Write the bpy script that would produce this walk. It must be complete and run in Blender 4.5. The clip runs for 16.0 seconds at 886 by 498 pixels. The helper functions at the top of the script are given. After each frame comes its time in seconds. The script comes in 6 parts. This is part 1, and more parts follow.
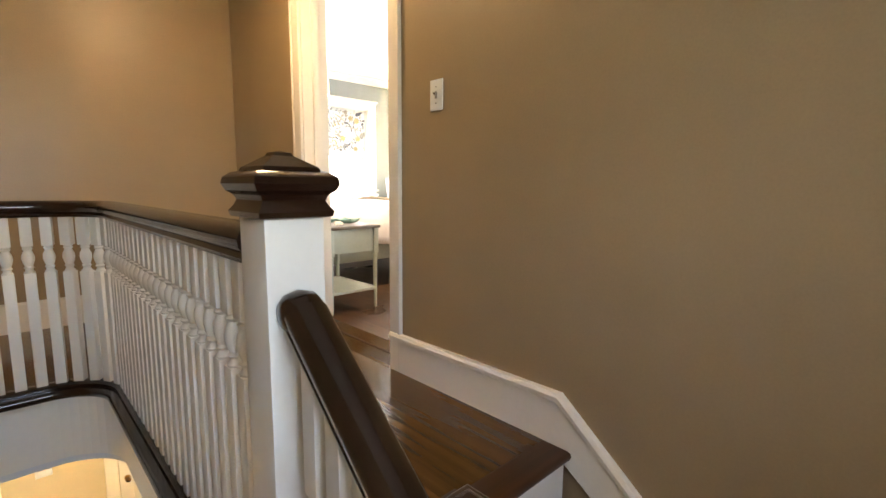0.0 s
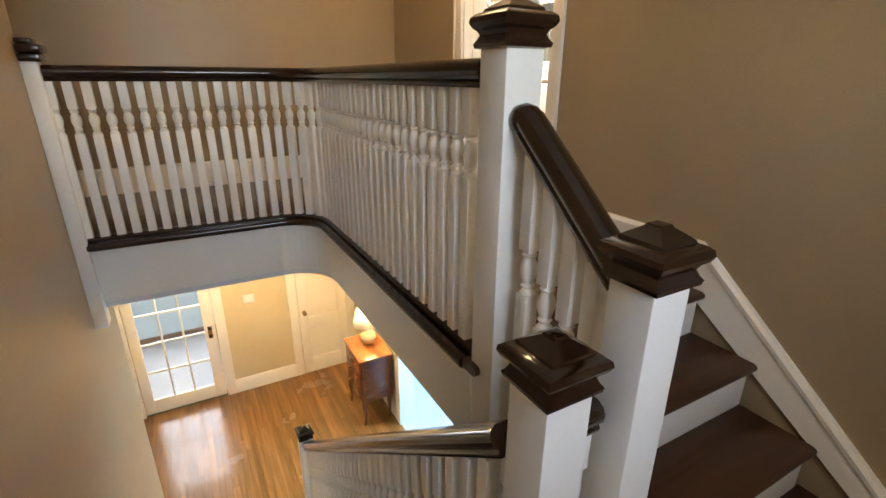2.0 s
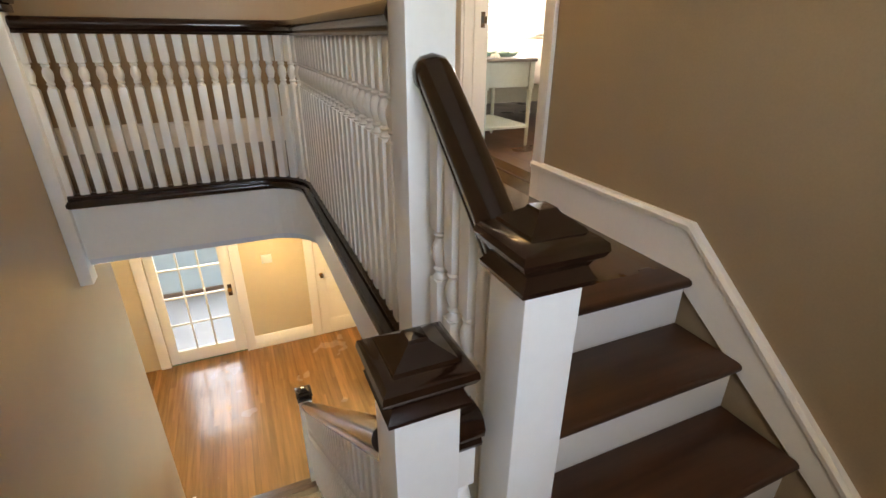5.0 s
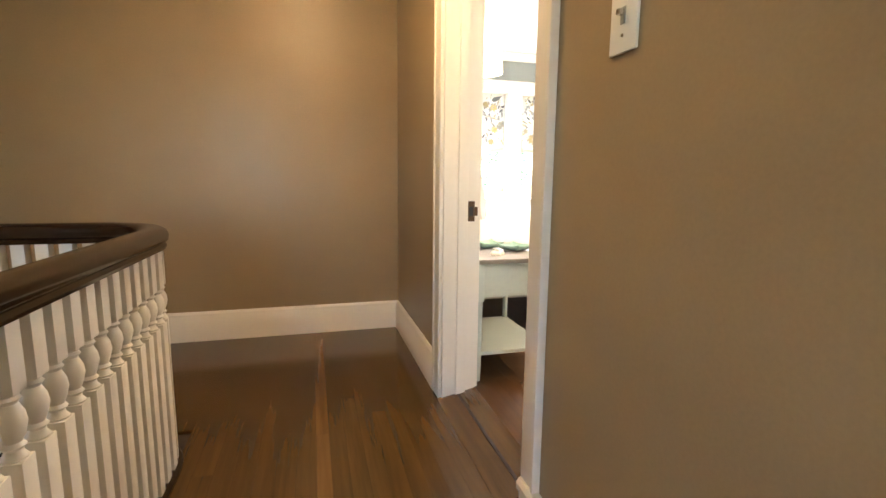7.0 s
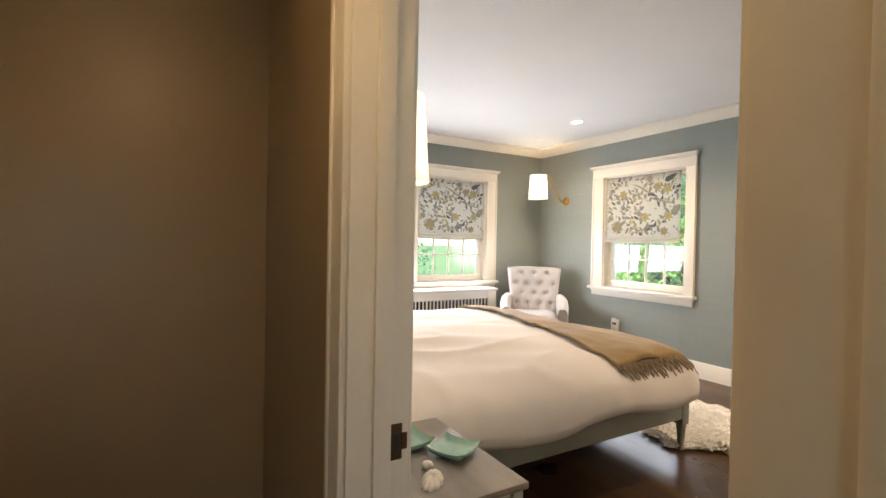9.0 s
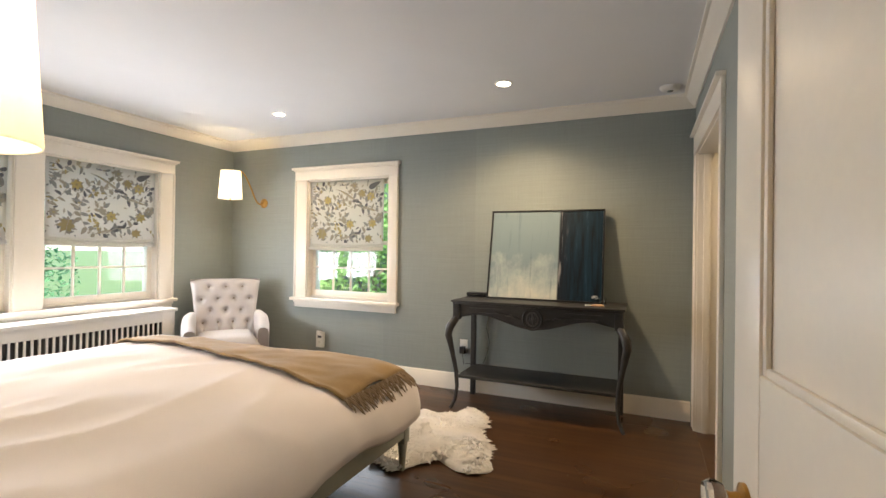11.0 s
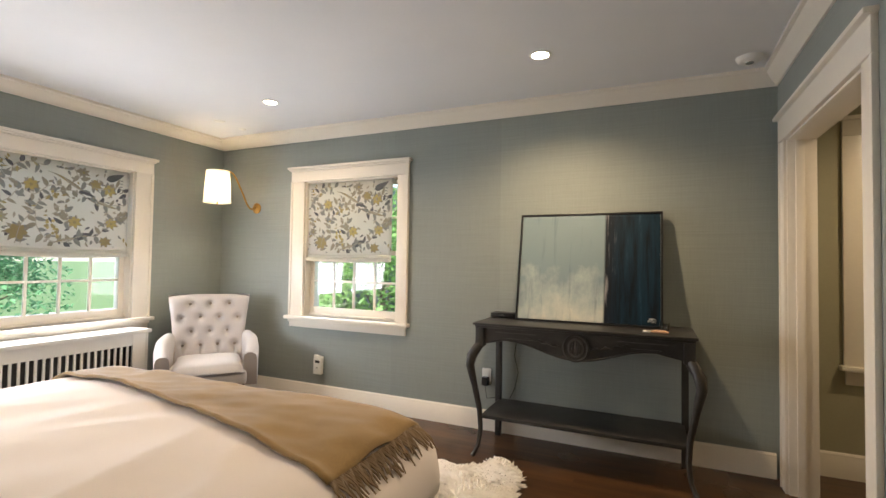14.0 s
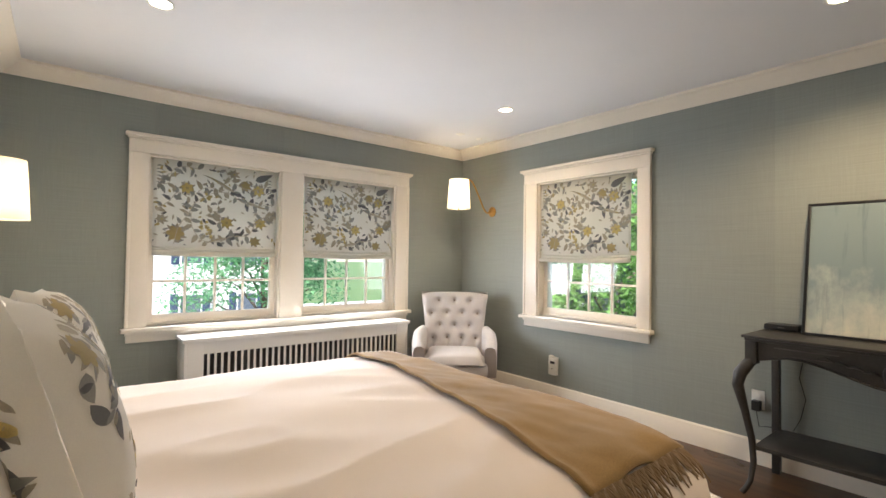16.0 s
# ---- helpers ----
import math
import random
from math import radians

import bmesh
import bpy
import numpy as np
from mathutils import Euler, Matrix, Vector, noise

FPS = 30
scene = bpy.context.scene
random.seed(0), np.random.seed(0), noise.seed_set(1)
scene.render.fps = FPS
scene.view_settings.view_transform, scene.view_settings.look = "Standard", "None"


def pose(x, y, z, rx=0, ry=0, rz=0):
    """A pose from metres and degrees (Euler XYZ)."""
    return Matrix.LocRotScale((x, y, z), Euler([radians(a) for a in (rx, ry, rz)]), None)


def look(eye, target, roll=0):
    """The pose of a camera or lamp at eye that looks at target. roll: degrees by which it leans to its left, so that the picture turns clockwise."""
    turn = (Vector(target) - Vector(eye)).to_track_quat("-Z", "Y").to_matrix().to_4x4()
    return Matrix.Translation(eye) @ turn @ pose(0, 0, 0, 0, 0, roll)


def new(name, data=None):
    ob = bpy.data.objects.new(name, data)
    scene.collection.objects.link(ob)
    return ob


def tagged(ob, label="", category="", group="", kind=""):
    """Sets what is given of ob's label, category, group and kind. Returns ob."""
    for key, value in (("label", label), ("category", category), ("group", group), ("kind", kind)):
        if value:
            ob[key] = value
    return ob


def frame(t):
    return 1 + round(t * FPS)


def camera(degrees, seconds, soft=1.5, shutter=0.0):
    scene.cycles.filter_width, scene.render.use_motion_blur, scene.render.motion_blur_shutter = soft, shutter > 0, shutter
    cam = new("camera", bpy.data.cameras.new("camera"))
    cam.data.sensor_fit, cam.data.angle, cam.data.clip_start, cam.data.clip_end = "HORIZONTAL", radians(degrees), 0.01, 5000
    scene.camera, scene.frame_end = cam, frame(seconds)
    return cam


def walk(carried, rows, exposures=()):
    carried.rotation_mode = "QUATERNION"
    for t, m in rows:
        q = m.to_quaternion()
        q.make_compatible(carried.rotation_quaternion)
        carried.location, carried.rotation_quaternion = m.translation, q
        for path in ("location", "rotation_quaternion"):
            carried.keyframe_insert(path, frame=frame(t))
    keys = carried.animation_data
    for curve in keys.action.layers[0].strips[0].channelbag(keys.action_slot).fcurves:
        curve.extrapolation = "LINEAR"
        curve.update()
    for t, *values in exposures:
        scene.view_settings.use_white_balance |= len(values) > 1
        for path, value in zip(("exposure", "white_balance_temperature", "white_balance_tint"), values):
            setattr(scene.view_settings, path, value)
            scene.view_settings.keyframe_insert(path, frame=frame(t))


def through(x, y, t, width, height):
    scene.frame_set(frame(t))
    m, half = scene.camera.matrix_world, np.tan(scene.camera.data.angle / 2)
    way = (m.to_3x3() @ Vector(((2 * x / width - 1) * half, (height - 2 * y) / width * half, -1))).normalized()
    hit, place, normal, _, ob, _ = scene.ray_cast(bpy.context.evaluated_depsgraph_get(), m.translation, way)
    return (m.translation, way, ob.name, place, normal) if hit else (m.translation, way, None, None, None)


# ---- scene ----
cam = camera(87.1, 16.0)
EXPOSURE = [(0.0, 3.86), (5.5, 3.88), (6.5, 4.22), (7.0, 3.95), (7.5, 3.75), (8.0, 3.35), (8.5, 2.55), (9.0, 2.15), (9.5, 2.05), (10.2, 2.05), (12.3, 1.92), (14.0, 1.86), (16.0, 1.75)]
PATH = [
    (0, (-1.238, -3.424, 0.813), (0.127, -1.986, 0.549), 0.4),
    (0.5, (-1.301, -3.471, 0.796), (-0.127, -1.889, 0.45), 0.4),
    (1, (-1.419, -3.501, 0.767), (-0.362, -1.866, 0.309), 0.4),
    (1.5, (-1.505, -3.534, 0.735), (-0.526, -1.889, 0.156), 0.4),
    (2, (-1.556, -3.578, 0.708), (-0.645, -1.936, 0.019), 0.3),
    (2.5, (-1.591, -3.609, 0.68), (-0.743, -1.979, -0.108), 0.0),
    (3, (-1.603, -3.634, 0.651), (-0.807, -2.013, -0.208), -0.1),
    (3.2, (-1.601, -3.646, 0.643), (-0.819, -2.029, -0.237), -0.0),
    (5.3, (-1.135, -3.548, 0.704), (-0.416, -1.861, -0.095), 0.5),
    (5.5, (-1.044, -3.488, 0.717), (-0.34, -1.775, -0.039), 0.4),
    (6, (-0.801, -3.278, 0.740), (-0.163, -1.483, 0.131), 0.3),
    (6.5, (-0.637, -3.037, 0.789), (-0.068, -1.173, 0.341), 0.2),
    (7, (-0.494, -2.767, 0.892), (0.041, -0.861, 0.604), 0.6),
    (7.5, (-0.431, -2.535, 1.021), (0.115, -0.619, 0.853), 0.7),
    (8, (-0.361, -2.34, 1.103), (0.247, -0.436, 1.018), 1.1),
    (8.5, (-0.293, -2.097, 1.155), (0.46, -0.245, 1.109), 0.7),
    (9, (-0.315, -1.95, 1.216), (0.683, -0.217, 1.188), 1.1),
    (9.5, (-0.297, -1.824, 1.217), (0.982, -0.287, 1.202), 0.8),
    (10, (-0.235, -1.731, 1.245), (1.294, -0.442, 1.237), 0.8),
    (10.2, (-0.216, -1.691, 1.25), (1.401, -0.514, 1.246), 0.8),
    (12.3, (0.352, -1.34, 1.237), (2.291, -0.852, 1.287), 0.9),
    (12.5, (0.403, -1.332, 1.234), (2.343, -0.849, 1.288), 0.9),
    (13, (0.482, -1.295, 1.23), (2.412, -0.772, 1.288), 0.9),
    (13.5, (0.503, -1.244, 1.239), (2.397, -0.603, 1.3), 0.9),
    (14, (0.513, -1.205, 1.252), (2.335, -0.382, 1.313), 0.9),
    (14.5, (0.503, -1.168, 1.257), (2.215, -0.135, 1.312), 0.9),
    (15, (0.506, -1.145, 1.25), (2.075, 0.094, 1.307), 0.9),
    (15.5, (0.493, -1.124, 1.262), (1.908, 0.288, 1.316), 0.8),
    (16, (0.479, -1.101, 1.256), (1.737, 0.453, 1.303), 0.8),
]
walk(cam, [(t, look(eye, target, roll)) for t, eye, target, roll in PATH], EXPOSURE)

# ---- light ----
world = bpy.data.worlds.new("world")
scene.world = world
world.use_nodes = True
sky = world.node_tree.nodes.new("ShaderNodeTexSky")
sky.sky_type, sky.sun_disc, sky.sun_elevation, sky.sun_rotation = "NISHITA", False, radians(43), radians(251)
world.node_tree.links.new(sky.outputs[0], world.node_tree.nodes["Background"].inputs[0])
world.node_tree.nodes["Background"].inputs[1].default_value = 0.15


def lamp(name, kind, m, energy, color, **more):
    data = bpy.data.lights.new(name, kind)
    data.energy, data.color = energy, color
    for key, value in more.items():
        if key == "size":
            data.shape, data.size, data.size_y = "RECTANGLE", value[0], value[1]
        if key == "radius":
            data.shadow_soft_size = value
        if key == "spot":
            data.spot_size, data.spot_blend = radians(value), 0.75
        if key == "angle":
            data.angle = radians(value)
    ob = new(name, data)
    ob.matrix_world = m
    return ob


WARM, DAY = (1.0, 0.70, 0.40), (0.91, 0.93, 1.0)
lamp("sun", "SUN", look((-10, -3.5, 10), (0, 0, 0)), 5.0, (1.0, 0.95, 0.86), angle=0.6)
lamp("window_light", "AREA", look((1.40, 2.66, 1.03), (1.40, 0.0, 0.75)), 6.3, DAY, size=(0.86, 0.40))
lamp("window_light", "AREA", look((2.48, 2.66, 1.03), (2.48, 0.0, 0.75)), 6.3, DAY, size=(0.86, 0.40))
lamp("window_light", "AREA", look((3.80, 1.17, 1.03), (0.0, 1.17, 0.75)), 2.2, DAY, size=(0.88, 0.40))
lamp("landing_window_light", "AREA", look((-1.30, -4.66, 1.25), (-1.30, 0.0, 0.35)), 1.05, (0.97, 0.96, 0.94), size=(0.8, 1.1))
lamp("vestibule_light", "AREA", look((-1.95, 3.05, -1.45), (-1.95, 1.0, -2.6)), 3.0, DAY, size=(1.0, 1.2))
lamp("side_room_light", "AREA", look((2.3, -0.3, -1.4), (0.6, -0.2, -2.9)), 22, (0.50, 0.74, 1.0), size=(1.2, 1.4))
lamp("hall_lamp_light", "POINT", pose(-0.52, -1.35, 2.15), 3.1, (1.0, 0.67, 0.34), radius=0.09)
lamp("lower_lamp_light", "POINT", pose(-1.2, 0.7, -0.62), 7.2, (1.0, 0.75, 0.37), radius=0.09)
lamp("table_lamp_light", "POINT", pose(-0.075, 0.80, -1.71), 1.2, (1.0, 0.66, 0.30), radius=0.04)
lamp("sconce_light", "POINT", pose(3.44, 2.31, 1.90), 2.0, (1.0, 0.80, 0.56), radius=0.04)
lamp("sconce_light", "POINT", pose(0.30, -0.56, 1.56), 1.5, (1.0, 0.80, 0.56), radius=0.04)
lamp("sconce_light", "POINT", pose(0.231, 1.88, 1.56), 1.5, (1.0, 0.80, 0.56), radius=0.04)
DOWNLIGHTS = ((3.08, 1.37, 13), (3.06, -0.63, 25), (0.79, 1.37, 11), (3.2, -2.75, 14))
for x, y, watts in DOWNLIGHTS:
    lamp("downlight_beam", "SPOT", pose(x, y, 2.402), watts, (1.0, 0.73, 0.45), spot=152, radius=0.035)


# ---- building helpers ----
class Geo:
    """A mesh in the making: points and faces."""

    def __init__(self):
        self.v, self.f = [], []

    def add(self, pts, faces, m=None):
        n = len(self.v)
        self.v += [tuple(m @ Vector(p)) if m else tuple(p) for p in pts]
        self.f += [tuple(i + n for i in face) for face in faces]
        return self

    def box(self, x0, y0, z0, x1, y1, z1, bevel=0.0, m=None):
        x0, x1, y0, y1, z0, z1 = min(x0, x1), max(x0, x1), min(y0, y1), max(y0, y1), min(z0, z1), max(z0, z1)
        if bevel <= 0:
            pts = [(x, y, z) for z in (z0, z1) for y in (y0, y1) for x in (x0, x1)]
            return self.add(pts, [(0, 2, 3, 1), (4, 5, 7, 6), (0, 1, 5, 4), (2, 6, 7, 3), (0, 4, 6, 2), (1, 3, 7, 5)], m)
        bevel = min(bevel, (x1 - x0) * 0.49, (y1 - y0) * 0.49, (z1 - z0) * 0.49)
        bm = bmesh.new()
        bmesh.ops.create_cube(bm, size=1.0)
        for p in bm.verts:
            p.co = ((x0 + x1) / 2 + p.co.x * (x1 - x0), (y0 + y1) / 2 + p.co.y * (y1 - y0), (z0 + z1) / 2 + p.co.z * (z1 - z0))
        bmesh.ops.bevel(bm, geom=bm.edges[:], offset=bevel, segments=2, affect="EDGES", profile=0.6)
        bm.verts.index_update()
        self.add([p.co[:] for p in bm.verts], [[p.index for p in f.verts] for f in bm.faces], m)
        bm.free()
        return self

    def lathe(self, profile, n=20, m=None, square=False):
        """Profile of (radius, z) turned about z; square makes a four-sided section."""
        n = 4 if square else n
        pts, faces = [], []
        for r, z in profile:
            for k in range(n):
                a = 2 * math.pi * (k + (0.5 if square else 0)) / n
                q = r * (math.sqrt(2) if square else 1)
                pts.append((q * math.cos(a), q * math.sin(a), z))
        for i in range(len(profile) - 1):
            for k in range(n):
                a, b = i * n + k, i * n + (k + 1) % n
                faces.append((a, b, b + n, a + n))
        faces.append(tuple(range(n))[::-1])
        faces.append(tuple(range((len(profile) - 1) * n, len(profile) * n)))
        return self.add(pts, faces, m)

    def prism(self, poly, axis, a, b, m=None):
        """A flat outline pushed along an axis from a to b. Outline axes: x gives (y, z), y gives (x, z), z gives (x, y)."""
        put = {"x": lambda p, d: (d, p[0], p[1]), "y": lambda p, d: (p[0], d, p[1]), "z": lambda p, d: (p[0], p[1], d)}[axis]
        n = len(poly)
        pts = [put(p, a) for p in poly] + [put(p, b) for p in poly]
        faces = [tuple(range(n))[::-1], tuple(range(n, 2 * n))] + [(i, (i + 1) % n, (i + 1) % n + n, i + n) for i in range(n)]
        return self.add(pts, faces, m)

    def sweep(self, profile, path, closed=False, up=(0, 0, 1)):
        """A section of (side, up) points carried along a path."""
        path = [Vector(p) for p in path]
        n, count, pts, faces = len(profile), len(path), [], []
        for i, p in enumerate(path):
            a = path[i - 1] if i or closed else p
            b = path[(i + 1) % count] if i < count - 1 or closed else p
            t = (b - a).normalized()
            side = t.cross(Vector(up)).normalized()
            top = side.cross(t).normalized()
            t0 = (p - a).normalized() if (p - a).length > 1e-6 else t
            stretch = 1 / max(0.5, t.dot(t0))
            pts += [tuple(p + side * s * stretch + top * u) for s, u in profile]
        for i in range(count if closed else count - 1):
            for k in range(n):
                a, b, c = i * n + k, i * n + (k + 1) % n, ((i + 1) % count) * n
                faces.append((a, b, c + (k + 1) % n, c + k))
        if not closed:
            faces += [tuple(range(n))[::-1], tuple(range((count - 1) * n, count * n))]
        return self.add(pts, faces)

    def tube(self, path, radius, n=10):
        """A round bar; radius may be a list along the path."""
        path = [Vector(p) for p in path]
        rad = radius if isinstance(radius, (list, tuple)) else [radius] * len(path)
        pts, faces = [], []
        ref = Vector((0.31, 0.52, 0.79))
        for i, p in enumerate(path):
            t = (path[min(i + 1, len(path) - 1)] - path[max(i - 1, 0)]).normalized()
            s = t.cross(ref).normalized()
            u = s.cross(t)
            pts += [tuple(p + (s * math.cos(2 * math.pi * k / n) + u * math.sin(2 * math.pi * k / n)) * rad[i]) for k in range(n)]
        for i in range(len(path) - 1):
            for k in range(n):
                a, b = i * n + k, i * n + (k + 1) % n
                faces.append((a, b, b + n, a + n))
        faces += [tuple(range(n))[::-1], tuple(range((len(path) - 1) * n, len(path) * n))]
        return self.add(pts, faces)

    def grid(self, fn, nu, nv):
        pts = [fn(i / nu, j / nv) for j in range(nv + 1) for i in range(nu + 1)]
        w = nu + 1
        return self.add(pts, [(j * w + i, j * w + i + 1, (j + 1) * w + i + 1, (j + 1) * w + i) for j in range(nv) for i in range(nu)])

    def mesh(self, name, mat, smooth=35):
        me = bpy.data.meshes.new(name)
        me.from_pydata(self.v, [], self.f)
        bm = bmesh.new()
        bm.from_mesh(me)
        bmesh.ops.recalc_face_normals(bm, faces=bm.faces[:])
        bm.to_mesh(me)
        bm.free()
        me.materials.append(mat)
        if smooth:
            me.polygons.foreach_set("use_smooth", [True] * len(me.polygons))
            me.set_sharp_from_angle(angle=radians(smooth))
        return me


def part(name, geo, mat, parent=None, label="", smooth=35):
    """Links geo as one mesh object, under a parent if one is given."""
    ob = new(name, geo.mesh(name, mat, smooth))
    if parent is not None:
        ob.parent = parent
    if label:
        ob["label"] = label
    return ob


def thing(name, label, category, group="", at=None):
    """An Empty that carries the parts of a thing."""
    ob = tagged(new(name), label, category, group)
    if at is not None:
        ob.matrix_world = at
    return ob


def setting(name, geo, mat, label, smooth=0):
    ob = part(name, geo, mat, None, label, smooth)
    ob["kind"] = "structure"
    return ob


def arc(cx, cy, r, a0, a1, n, z):
    return [(cx + r * math.cos(radians(a0 + (a1 - a0) * i / n)), cy + r * math.sin(radians(a0 + (a1 - a0) * i / n)), z) for i in range(n + 1)]


# ---- materials ----
def nodes_of(name):
    mat = bpy.data.materials.new(name)
    mat.use_nodes = True
    nt = mat.node_tree
    return mat, nt, nt.nodes["Principled BSDF"]


def add_node(nt, kind, **values):
    node = nt.nodes.new(kind)
    for key, value in values.items():
        node.inputs[key.replace("_", " ")].default_value = value
    return node


def ramp(nt, source, stops):
    node = nt.nodes.new("ShaderNodeValToRGB")
    els = node.color_ramp.elements
    while len(els) < len(stops):
        els.new(0.5)
    for el, (pos, col) in zip(els, stops):
        el.position, el.color = pos, (*col, 1)
    nt.links.new(source, node.inputs[0])
    return node.outputs[0]


def position(nt, scale=(1, 1, 1), local=False):
    src = nt.nodes.new("ShaderNodeTexCoord").outputs["Object"] if local else nt.nodes.new("ShaderNodeNewGeometry").outputs["Position"]
    mp = nt.nodes.new("ShaderNodeMapping")
    mp.inputs["Scale"].default_value = scale
    nt.links.new(src, mp.inputs[0])
    return mp.outputs[0]


def noise_tex(nt, vec, scale, detail=4.0, rough=0.55):
    node = add_node(nt, "ShaderNodeTexNoise", Scale=scale, Detail=detail, Roughness=rough)
    nt.links.new(vec, node.inputs["Vector"])
    return node.outputs["Fac"]


def mix(nt, a, b, fac, mode="MIX"):
    node = nt.nodes.new("ShaderNodeMix")
    node.data_type, node.blend_type = "RGBA", mode
    for sock, val in ((node.inputs["Factor"], fac), (node.inputs["A"], a), (node.inputs["B"], b)):
        if isinstance(val, (int, float)):
            sock.default_value = val
        elif isinstance(val, tuple):
            sock.default_value = (*val, 1)
        else:
            nt.links.new(val, sock)
    return node.outputs["Result"]


def bump(nt, height, strength, distance, bsdf):
    node = add_node(nt, "ShaderNodeBump", Strength=strength, Distance=distance)
    nt.links.new(height, node.inputs["Height"])
    nt.links.new(node.outputs[0], bsdf.inputs["Normal"])


def plain(name, rgb, rough=0.5, metal=0.0, vary=0.08, scale=3.0, fine=60.0, relief=0.08, coat=0.0, local=False):
    """Paint, metal or cloth: a base colour with soft blotches and fine grain."""
    mat, nt, b = nodes_of(name)
    vec = position(nt, local=local)
    big, small = noise_tex(nt, vec, scale), noise_tex(nt, vec, fine, 2.0)
    lo, hi = tuple(c * (1 - vary) for c in rgb), tuple(min(1, c * (1 + vary)) for c in rgb)
    col = ramp(nt, big, ((0.3, lo), (0.7, hi)))
    col = mix(nt, col, ramp(nt, small, ((0.3, lo), (0.7, hi))), 0.4)
    nt.links.new(col, b.inputs["Base Color"])
    r = ramp(nt, small, ((0.2, (rough * 0.88,) * 3), (0.8, (min(1, rough * 1.12),) * 3)))
    nt.links.new(r, b.inputs["Roughness"])
    b.inputs["Metallic"].default_value, b.inputs["Coat Weight"].default_value = metal, coat
    bump(nt, small, relief, 0.002, b)
    return mat


def wood(name, dark, light, rough=0.3, along="y", per_plank=True, coat=0.0, local=False, tones=1.0):
    """Grain along one axis; each board has its own tone."""
    mat, nt, b = nodes_of(name)
    s = {"x": (1.2, 22, 22), "y": (22, 1.2, 22), "z": (22, 22, 1.2)}[along]
    vec = position(nt, s, local)
    info = nt.nodes.new("ShaderNodeObjectInfo")
    shift = nt.nodes.new("ShaderNodeVectorMath")
    shift.operation = "MULTIPLY_ADD"
    shift.inputs[1].default_value = (37, 53, 71)
    nt.links.new(info.outputs["Random"], shift.inputs[0])
    nt.links.new(vec, shift.inputs[2])
    grain = noise_tex(nt, shift.outputs[0] if per_plank else vec, 1.0, 6.0, 0.62)
    col = ramp(nt, grain, ((0.28, dark), (0.72, light)))
    if per_plank:
        tone = ramp(nt, info.outputs["Random"], ((0.0, tuple(1 - tones * c for c in (0.16, 0.17, 0.18))), (0.9, tuple(1 + tones * c for c in (0.10, 0.08, 0.05))), (1.0, tuple(1 + tones * c for c in (0.45, 0.42, 0.35)))))
        col = mix(nt, col, tone, 1.0, "MULTIPLY")
    big = noise_tex(nt, position(nt), 1.7, 3.0)
    nt.links.new(col, b.inputs["Base Color"])
    r = ramp(nt, big, ((0.3, (rough * 0.75,) * 3), (0.75, (rough * 1.3,) * 3)))
    nt.links.new(r, b.inputs["Roughness"])
    b.inputs["Coat Weight"].default_value, b.inputs["Coat Roughness"].default_value = coat, 0.12
    bump(nt, grain, 0.03, 0.001, b)
    return mat


def glass(name, tint=(1, 1, 1), rough=0.0):
    mat, nt, b = nodes_of(name)
    b.inputs["Base Color"].default_value = (*tint, 1)
    b.inputs["Roughness"].default_value = rough
    b.inputs["Transmission Weight"].default_value, b.inputs["IOR"].default_value = 1.0, 1.45
    return mat


def pane_glass(name):
    """Thin window glass: clear, with a mirror sheen at a slant."""
    mat, nt, b = nodes_of(name)
    clear, gloss = nt.nodes.new("ShaderNodeBsdfTransparent"), add_node(nt, "ShaderNodeBsdfGlossy", Roughness=0.02)
    fres, m = add_node(nt, "ShaderNodeFresnel", IOR=1.4), nt.nodes.new("ShaderNodeMixShader")
    nt.links.new(fres.outputs[0], m.inputs[0])
    nt.links.new(clear.outputs[0], m.inputs[1])
    nt.links.new(gloss.outputs[0], m.inputs[2])
    nt.links.new(m.outputs[0], nt.nodes["Material Output"].inputs["Surface"])
    return mat


def glowing(name, rgb, strength, base=(0.9, 0.88, 0.84)):
    mat, nt, b = nodes_of(name)
    b.inputs["Base Color"].default_value = (*base, 1)
    b.inputs["Emission Color"].default_value = (*rgb, 1)
    b.inputs["Emission Strength"].default_value = strength
    return mat


